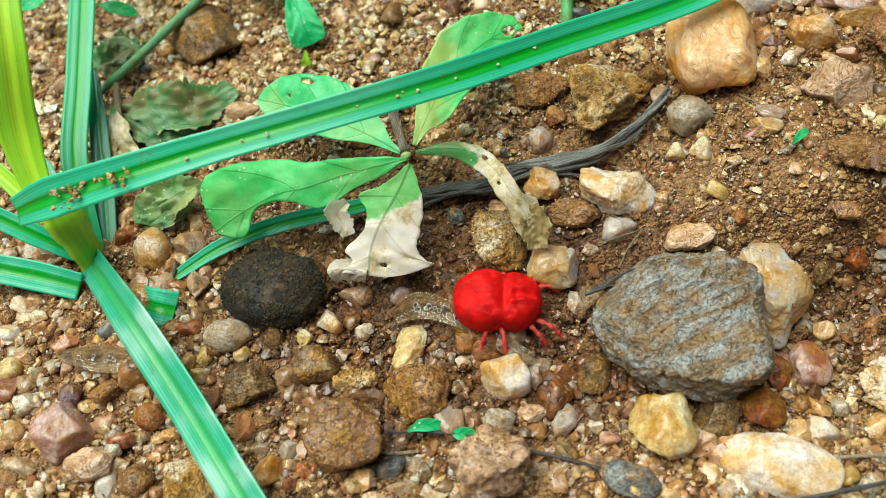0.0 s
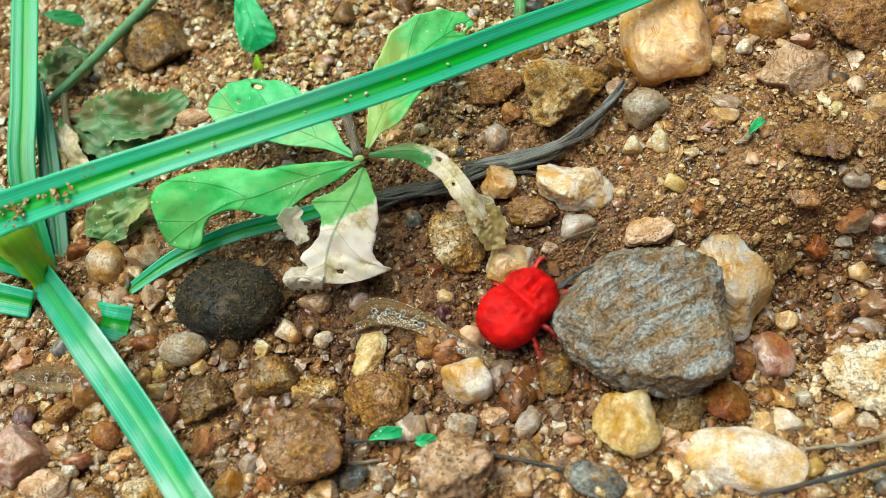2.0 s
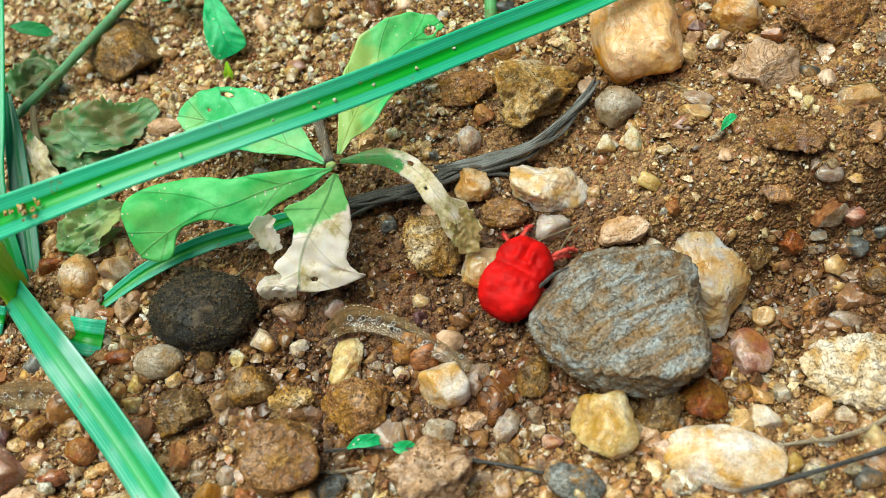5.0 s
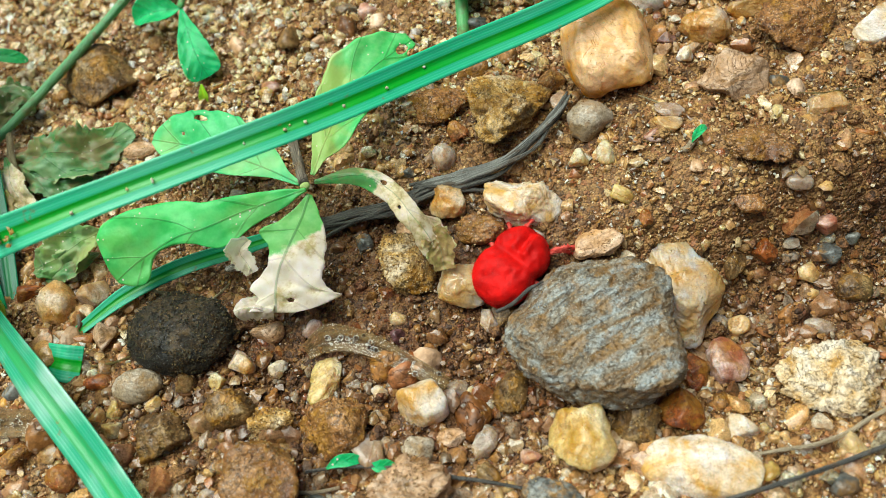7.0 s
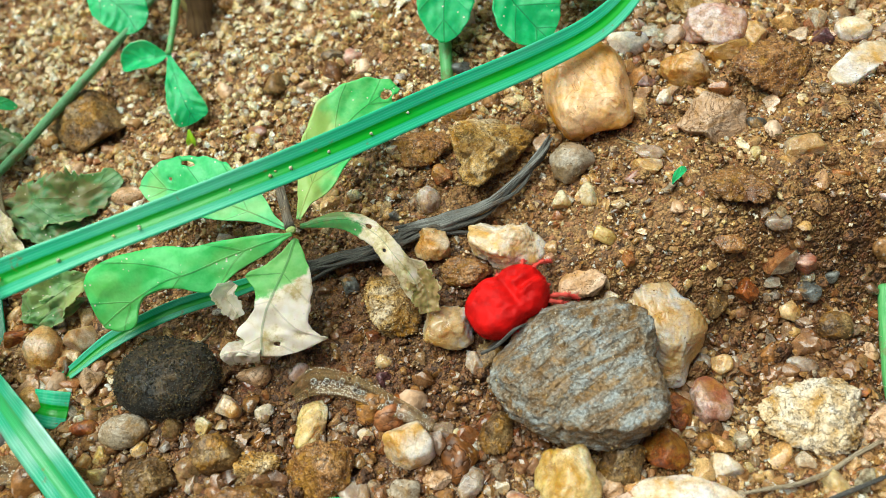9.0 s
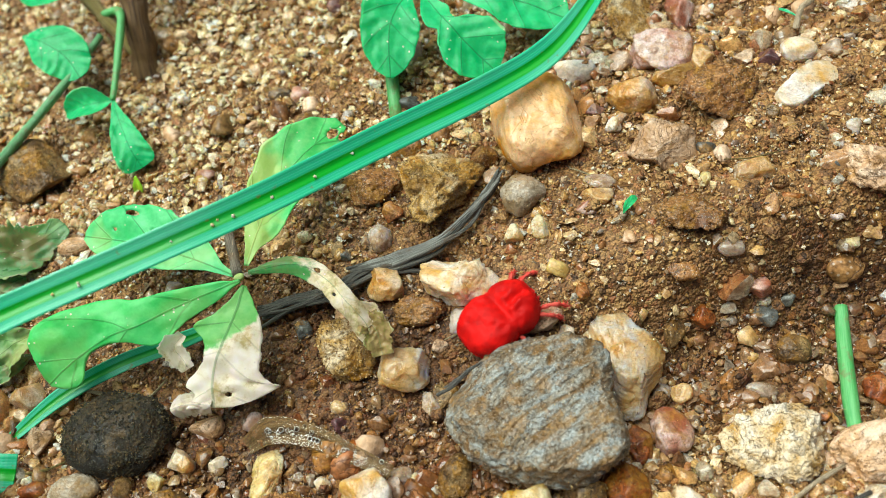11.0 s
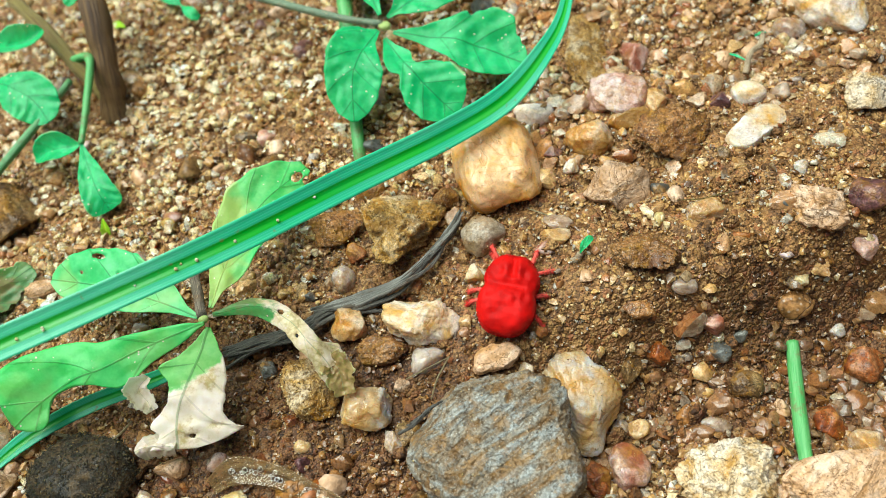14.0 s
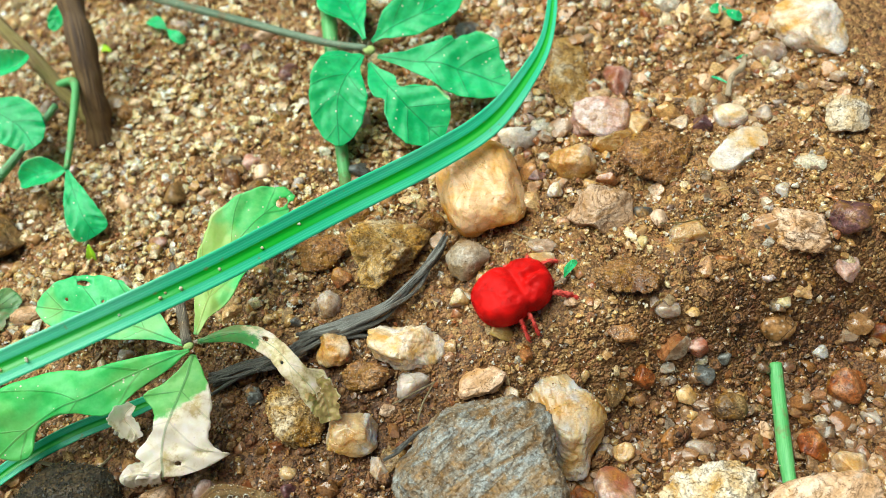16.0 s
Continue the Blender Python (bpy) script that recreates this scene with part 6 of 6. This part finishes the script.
    blade(cut, [(-52.81, 4.17, -2.35), (-50.35, 2.73, -1.62), (-48.24, 2.15, -2.23)], [2.2, 2.4, 2.5], BLADE, face=(0, -0.5, 1), fold=0.15)
    bit = thing("sprout", (35.80, 12.29, 2.77), "tiny green sprout with a white base", "plant")
    leaflet(bit, [(35.76, 11.92, 3.95), (36.39, 12.41, 4.88), (37.47, 13.11, 5.06), (38.32, 13.53, 4.67)], 0.55, LEAF_DEEP, peak=0.5, seed=81)
    tube(bit, [(35.89, 12.05, 3.98), (35.48, 11.93, 3.00), (34.82, 12.29, 2.28)], [0.45, 0.5, 0.4], ROOT, "base")
    rod = thing("cut_grass", (61.77, -4.60, -8.06), "cut pale green grass stem lying on soil", "grass")
    line = [(61.56, -4.27, -7.54), (59.53, -9.24, -8.09), (56.49, -16.26, -7.86), (54.78, -20.96, -8.10)]
    tube(rod, line, [0.9, 1.0, 1.05, 0.9], STEM_PALE, "stem", rough=0.05)
    hairs(rod, line, 0.9, 2.2, 22, ROOT)


main_plant()
top_plant()
far_plant()
wilted_plant()
sedge()


# ---- dead stalks, twigs, roots ----
def litter():
    st = thing("dry_stalk", (-4.70, 17.24, -3.32), "split dark grey dry stalk, fibrous", "twig")
    r = np.random.default_rng(14)
    first = np.array([(-14.95, 16.85, -4.05), (-9.65, 15.76, -2.00), (-4.09, 15.32, -0.82), (0.53, 17.01, -1.00), (5.34, 17.25, -0.47)])
    second = np.array([(-1.36, 17.79, -1.64), (5.28, 16.97, -0.09), (11.18, 17.16, 1.03), (16.37, 19.54, 1.56), (20.03, 22.65, 2.07), (22.69, 25.49, 2.19)])
    for line, spread, width, count in ((first, 1.25, 0.42, 9), (second, 0.95, 0.42, 8)):
        taper = np.linspace(1, 0.4, len(line))[:, None]
        for i in range(count):
            off = (i / (count - 1) - 0.5) * 2
            way = np.array([0.25, 1.0, 0.0]) * spread * off + (0, 0, 0.45 * (1 - off * off) + r.uniform(-0.12, 0.12))
            tube(st, line + way * taper + r.normal(size=line.shape) * 0.3, [width * 0.6, width * r.uniform(0.7, 1.3), width * r.uniform(0.4, 1.2), width * r.uniform(0.5, 1.0), width * 0.3], BARK_PALE if spread < 1 and i % 2 else BARK, "fibre", around=7, rough=0.25, seed=i)
    tube(st, [(0.81, 16.17, -2.07), (5.03, 15.43, -0.62), (8.44, 14.55, -0.68)], [0.35, 0.4, 0.25], TWIG, "splinter")

    def twig(points, r, mat, label, name="twig"):
        ob = tube(None, points, r, mat, name, label)
        return tagged(ob, label, name)
    twig([(8.45, 4.05, -1.94), (11.36, 3.99, -0.68), (14.85, 4.60, -0.35)], [0.1, 0.13, 0.1], STRAW, "fine dry straw on the soil")
    twig([(14.58, 4.46, -0.21), (12.35, 2.37, -1.18), (10.88, 0.63, -2.89)], [0.11, 0.13, 0.1], STRAW, "fine dry straw on the soil")
    twig([(5.48, -3.76, -1.02), (7.61, -3.80, 0.39), (10.00, -2.70, 1.12), (11.99, -1.99, 0.94)], [0.22, 0.26, 0.24, 0.12], TWIG, "short dark twig against a rock")
    twig([(-21.58, -17.70, -4.23), (-16.37, -18.26, -4.16), (-10.28, -20.02, -3.73), (-5.06, -22.07, -4.09), (-0.51, -23.64, -4.54), (3.64, -25.27, -5.02)], [0.2, 0.24, 0.26, 0.26, 0.24, 0.18], TWIG, "thin dark wiry stem lying on gravel")
    for a, b, c, d in (((-18.96, -18.11, -3.66), (-17.51, -17.64, -3.48), (-15.91, -17.67, -3.56), (-14.56, -17.83, -3.98)), ((-13.88, -18.69, -3.88), (-12.81, -19.26, -3.52), (-11.72, -19.40, -3.53), (-10.80, -19.72, -3.76))):
        lf = thing("small_leaf", a, "tiny oval green leaf on a wiry stem", "leaf")
        leaflet(lf, [a, b, c, d], 0.8, LEAF_DEEP, peak=0.5, seed=91, edge=0.02, base=0.2)
    twig([(30.61, -27.21, -5.96), (34.74, -27.32, -5.94), (38.50, -27.58, -6.06), (42.97, -27.01, -6.12), (46.90, -25.70, -6.62), (55.05, -23.64, -7.55)], [0.2, 0.28, 0.3, 0.3, 0.32, 0.3], ROOT, "pale bare root crossing the gravel", "root")
    twig([(24.64, -32.10, -3.92), (32.88, -31.52, -3.86), (41.00, -30.51, -4.74), (51.72, -28.84, -5.55)], [0.26, 0.3, 0.3, 0.26], TWIG, "dark grey twig lying on gravel")
    twig([(51.39, 15.38, 5.26), (54.22, 14.04, 5.91), (59.53, 14.26, 5.24)], [0.08, 0.1, 0.08], STEM_BROWN, "fine brown rootlet on the soil", "rootlet")
    twig([(-38.88, 11.37, -2.58), (-36.71, 9.76, -1.41), (-34.74, 9.03, -1.60)], [0.2, 0.26, 0.18], STRAW, "short dry straw on a clod", "straw")
    twig([(-31.02, 7.34, -1.80), (-29.66, 7.95, -1.65), (-28.42, 10.03, -2.92)], [0.14, 0.18, 0.12], STRAW, "short dry straw on a clod", "straw")
    twig([(-47.17, 1.99, -2.68), (-44.05, 1.54, -2.19), (-41.38, 2.23, -2.57)], [0.14, 0.18, 0.14], STEM_BROWN, "thin brown rootlet on the soil", "rootlet")
    twig([(-23.28, -19.69, -4.95), (-20.77, -20.36, -4.58), (-17.90, -20.21, -5.26)], [0.2, 0.26, 0.2], ROOT, "pale root end between stones", "root")
    twig([(-24.11, -20.26, -4.67), (-24.85, -22.26, -4.15), (-24.85, -24.24, -4.70)], [0.14, 0.17, 0.14], ROOT, "fine pale rootlet between stones", "rootlet")
    twig([(32.09, 22.74, 2.51), (33.60, 20.94, 2.99), (35.18, 19.41, 2.87)], [0.1, 0.13, 0.1], STRAW, "fine straw beside an amber stone", "straw")
    twig([(6.33, -2.11, -3.59), (8.46, -1.63, -2.87), (11.53, -0.35, -2.81)], [0.25, 0.3, 0.2], TWIG, "dark broken twig on the soil", "twig")
    twig([(71.57, 34.80, 5.23), (72.85, 36.68, 7.25), (74.66, 37.34, 7.83), (76.30, 39.57, 7.75)], [0.5, 0.45, 0.5, 0.4], ROOT, "pale bent root shoot among pebbles", "root")

    def wing(points, widths, rings, label, seed):
        ob = thing("insect_wing", points[1], label, "wing")
        blade(ob, points, widths, FILM, face=(0, -0.4, 1), fold=0.25, name="membrane", thick=0.1)
        r = np.random.default_rng(seed)
        c = bezier(points, 40)
        for _ in range(rings):
            i = r.integers(8, 36)
            size = r.uniform(0.10, 0.34)
            v, tri = ball(3)
            at = c[i] + (r.normal() * 0.5, r.normal() * 0.5, 0.35)
            bub = part("bubble", v * size + at, tri, BUBBLE, ob)
            # added pale ring in place of the bubble's bright edge highlight
            a, b = np.meshgrid(np.arange(18) * np.pi / 9, np.arange(6) * np.pi / 3, indexing="ij")
            ring = np.stack([np.cos(a) * (size + 0.035 * np.cos(b)), np.sin(a) * (size + 0.035 * np.cos(b)), 0.035 * np.sin(b)], -1).reshape(-1, 3)
            tilt = np.array([[1, 0, 0], [0, 0.88, 0.47], [0, -0.47, 0.88]])
            n = np.arange(108)
            quad = np.stack([n, (n + 6) % 108, n // 6 * 6 + (n + 1) % 6, 0 * n], 1)
            quad[:, 3] = (quad[:, 2] + 6) % 108
            part("rim", ring @ tilt + at, quad[:, [0, 1, 3, 2]], GLINT_RING, bub)
    wing([(-19.56, -1.87, -4.58), (-15.99, -1.28, -3.16), (-11.09, -3.62, -3.04), (-6.86, -7.11, -3.22), (-2.43, -10.80, -3.55)], [1.0, 1.9, 1.5, 1.2, 0.8], 22, "wet brown translucent insect wing with air bubbles", 3)
    wing([(-64.02, -1.39, -3.84), (-58.46, -3.39, -2.63), (-52.86, -5.03, -1.78), (-46.30, -6.84, -3.27)], [0.5, 1.9, 1.7, 0.9], 18, "wet translucent insect wing with bubbles under a blade", 4)


litter()


# ---- the mite ----
def velvet_mite():
    """A velvet mite: plump furrowed body, eight hairy legs, two palps. Its space: x ahead, z up, feet at z = 0."""
    root = new("velvet_mite")
    root.empty_display_size = 0.002
    tagged(root, "plump bright red velvet mite with eight short legs", "mite")
    d, tri = ball(6)
    x, y, z = d.T
    box = (np.abs(d) ** 3.0).sum(1) ** (-1 / 3.0)
    x, y, z = (d * box[:, None]).T
    waist = np.exp(-((x - 0.12) / 0.16) ** 2)
    wide = 1.0 - 0.11 * waist - 0.10 * np.clip(x, 0, 1) ** 2 - 0.10 * np.clip(-x, 0, 1) ** 3 + 0.03 * np.exp(-((x + 0.45) / 0.3) ** 2)
    tall = 1.0 - 0.09 * waist - 0.14 * np.clip(x, 0, 1) ** 2
    p = np.stack([x * 5.6, y * 3.85 * wide, z * 2.85 * tall], 1)
    top = np.clip(z * 3 + 0.5, 0, 1)
    for fx, fy, deep, rx, ry in ((0.9, 0.0, 0.34, 0.5, 2.6), (-2.3, 0.2, 0.22, 0.45, 2.0), (-1.5, -1.3, 0.34, 0.8, 0.6), (2.7, 1.7, 0.40, 0.7, 0.55), (2.7, -1.7, 0.40, 0.7, 0.55), (-3.4, 1.3, 0.32, 0.6, 0.7),
                                 (3.7, 0.0, 0.55, 1.3, 0.5), (2.4, 0.0, 0.35, 0.5, 0.9), (-0.7, 2.3, 0.40, 0.7, 0.5), (-0.7, -2.3, 0.40, 0.7, 0.5), (1.5, 2.9, 0.35, 0.5, 0.5), (1.5, -2.9, 0.35, 0.5, 0.5)):
        p[:, 2] -= deep * np.exp(-((p[:, 0] - fx) / rx) ** 2 - ((p[:, 1] - fy) / ry) ** 2) * top
    for fx, fy, high, wid in ((3.3, 1.0, 0.30, 0.8), (3.3, -1.0, 0.30, 0.8), (2.0, 0.9, 0.25, 0.7), (2.0, -0.9, 0.25, 0.7), (-1.0, 0.9, 0.25, 1.0), (-1.0, -0.8, 0.22, 0.9)):
        p[:, 2] += high * np.exp(-((p[:, 0] - fx) ** 2 + (p[:, 1] - fy) ** 2) / wid ** 2) * top
    p[:, 2] += 0.5 * noise3(p * 0.33, 34) + 0.3 * noise3(p * 0.8, 35) + 0.10 * noise3(p * 2.2, 6) + 3.4
    p[:, 1] += 0.5 * noise3(p * 0.4, 24)
    body = part("body", p, tri, VELVET, root, "furrowed red velvet body")
    r = np.random.default_rng(8)
    pick = r.integers(0, len(tri), 22000)
    a, b, c = p[tri[pick, 0]], p[tri[pick, 1]], p[tri[pick, 2]]
    w = r.dirichlet((1, 1, 1), len(pick))
    foot = a * w[:, :1] + b * w[:, 1:2] + c * w[:, 2:]
    nor = np.cross(b - a, c - a)
    nor /= np.linalg.norm(nor, axis=1)[:, None]
    lean = nor + 0.45 * r.normal(size=nor.shape) + (-0.35, 0, -0.1)
    lean /= np.linalg.norm(lean, axis=1)[:, None]
    q = np.cross(lean, r.normal(size=nor.shape))
    q *= 0.022 / np.linalg.norm(q, axis=1)[:, None]
    tip = foot + lean * r.uniform(0.08, 0.15, len(pick))[:, None]
    pile = np.stack([foot - q, foot + q, tip], 1).reshape(-1, 3)
    part("velvet_nap", pile, np.arange(len(pile)).reshape(-1, 3), VELVET, body, "short red velvet hairs")
    legs = []
    for i, (hx, side, ang, long) in enumerate(((3.9, 1, 20, 4.6), (3.2, 1, 44, 4.3), (0.4, 1, 78, 3.5), (-0.9, 1, 112, 3.6), (3.9, -1, 20, 4.6), (3.2, -1, 44, 4.3), (0.4, -1, 78, 3.5), (-0.9, -1, 112, 3.6))):
        hip = np.array([hx, side * (1.9 if hx > 3 else 2.6), 1.9])
        out = np.array([math.cos(radians(ang)), side * math.sin(radians(ang)), 0])
        line = [np.zeros(3), out * 0.3 * long + (0, 0, 0.7), out * 0.62 * long + (0, 0, 0.35), out * 0.85 * long + (0, 0, -0.7), out * long + (0, 0, -1.75)]
        leg = tube(root, line, [0.36, 0.38, 0.22, 0.34, 0.18, 0.30, 0.17, 0.30, 0.26, 0.08], LEG_RED, "leg", around=12, rough=0.2, seed=i)
        leg.location = hip * MM
        fuzz = hairs(leg, line, 0.25, 0.28, 240, LEG_RED, seed=60 + i, name="leg_hairs")
        legs.append((leg, hip, side, i))
    for side in (1, -1):
        tube(root, [(4.7, side * 0.7, 2.4), (5.5, side * 0.8, 2.2), (6.0, side * 0.55, 1.4)], [0.35, 0.32, 0.14], LEG_RED, "palp", around=8)
    return root, legs


MITE, LEGS = velvet_mite()
STEPS = [
    (0, -5.85, -3.27, -4.13, 0, 0.0, -8.1),
    (0.5, -3.68, -3.44, -4.25, 0, -2.0, -5.4),
    (1, -1.08, -4.65, -4.52, 0, -4.0, 2.1),
    (1.5, 0.74, -5.09, -4.70, 0, -6.0, 23.4),
    (2, 2.17, -4.67, -4.70, 0, -7.3, 34.8),
    (2.5, 2.45, -4.60, -4.61, 0, -8.7, 40.3),
    (3, 3.32, -3.38, -4.45, 0, -10.0, 47.2),
    (3.5, 3.67, -3.13, -4.33, 0, -10.3, 49.0),
    (4, 4.38, -2.33, -4.21, 0, -10.7, 49.7),
    (6.5, 8.37, 1.37, -3.98, 0, -12.0, 42.5),
    (7, 9.31, 2.26, -3.72, 0, -12.0, 37.3),
    (7.5, 9.65, 2.67, -3.55, 0, -12.0, 30.2),
    (8, 9.73, 2.56, -3.46, 0, -12.0, 28.0),
    (8.5, 10.79, 2.68, -3.37, 0, -12.0, 19.3),
    (9, 11.14, 2.32, -3.04, 0, -12.0, 19.0),
    (11.5, 17.77, 4.33, -2.44, 0, -14.0, 24.3),
    (12, 18.54, 4.91, -2.00, 0, -15.0, 34.7),
    (12.5, 20.09, 6.29, -1.71, 0, -16.0, 44.2),
    (13, 21.25, 7.82, -1.38, 0, -17.0, 57.8),
    (13.5, 22.96, 8.29, -0.95, 0, -16.0, 63.5),
    (14, 25.10, 10.01, -0.40, 0, -15.0, 59.0),
    (14.5, 26.06, 11.38, 0.07, 0, -14.0, 50.3),
    (15, 26.88, 11.56, 0.42, 0, -12.0, 36.4),
    (15.5, 27.88, 11.93, 0.77, 0, -10.0, 26.4),
    (16, 28.76, 11.84, 1.09, 0, -8.0, 10.1),
]


def motions():
    walk(MITE, [(t, pose(x * MM, y * MM, z * MM, roll, pitch, yaw)) for t, x, y, z, roll, pitch, yaw in STEPS])
    times = [i * 0.2 for i in range(81)]
    px = np.interp(times, [s[0] for s in STEPS], [s[1] for s in STEPS])
    py = np.interp(times, [s[0] for s in STEPS], [s[2] for s in STEPS])
    pa = np.interp(times, [s[0] for s in STEPS], [s[6] for s in STEPS])
    gone = np.r_[0, np.cumsum(np.hypot(np.diff(px), np.diff(py)) + 0.05 * np.abs(np.diff(pa)) + 0.10)]
    for leg, hip, side, i in LEGS:
        phase = math.pi * ((i % 4) + (side < 0))
        rows = []
        for t, d in zip(times, gone):
            a = d * 1.9 + phase
            rows.append((t, pose(*(hip * MM), -side * 9 * max(0.0, math.cos(a)), 0, side * 15 * math.sin(a))))
        walk(leg, rows)


motions()
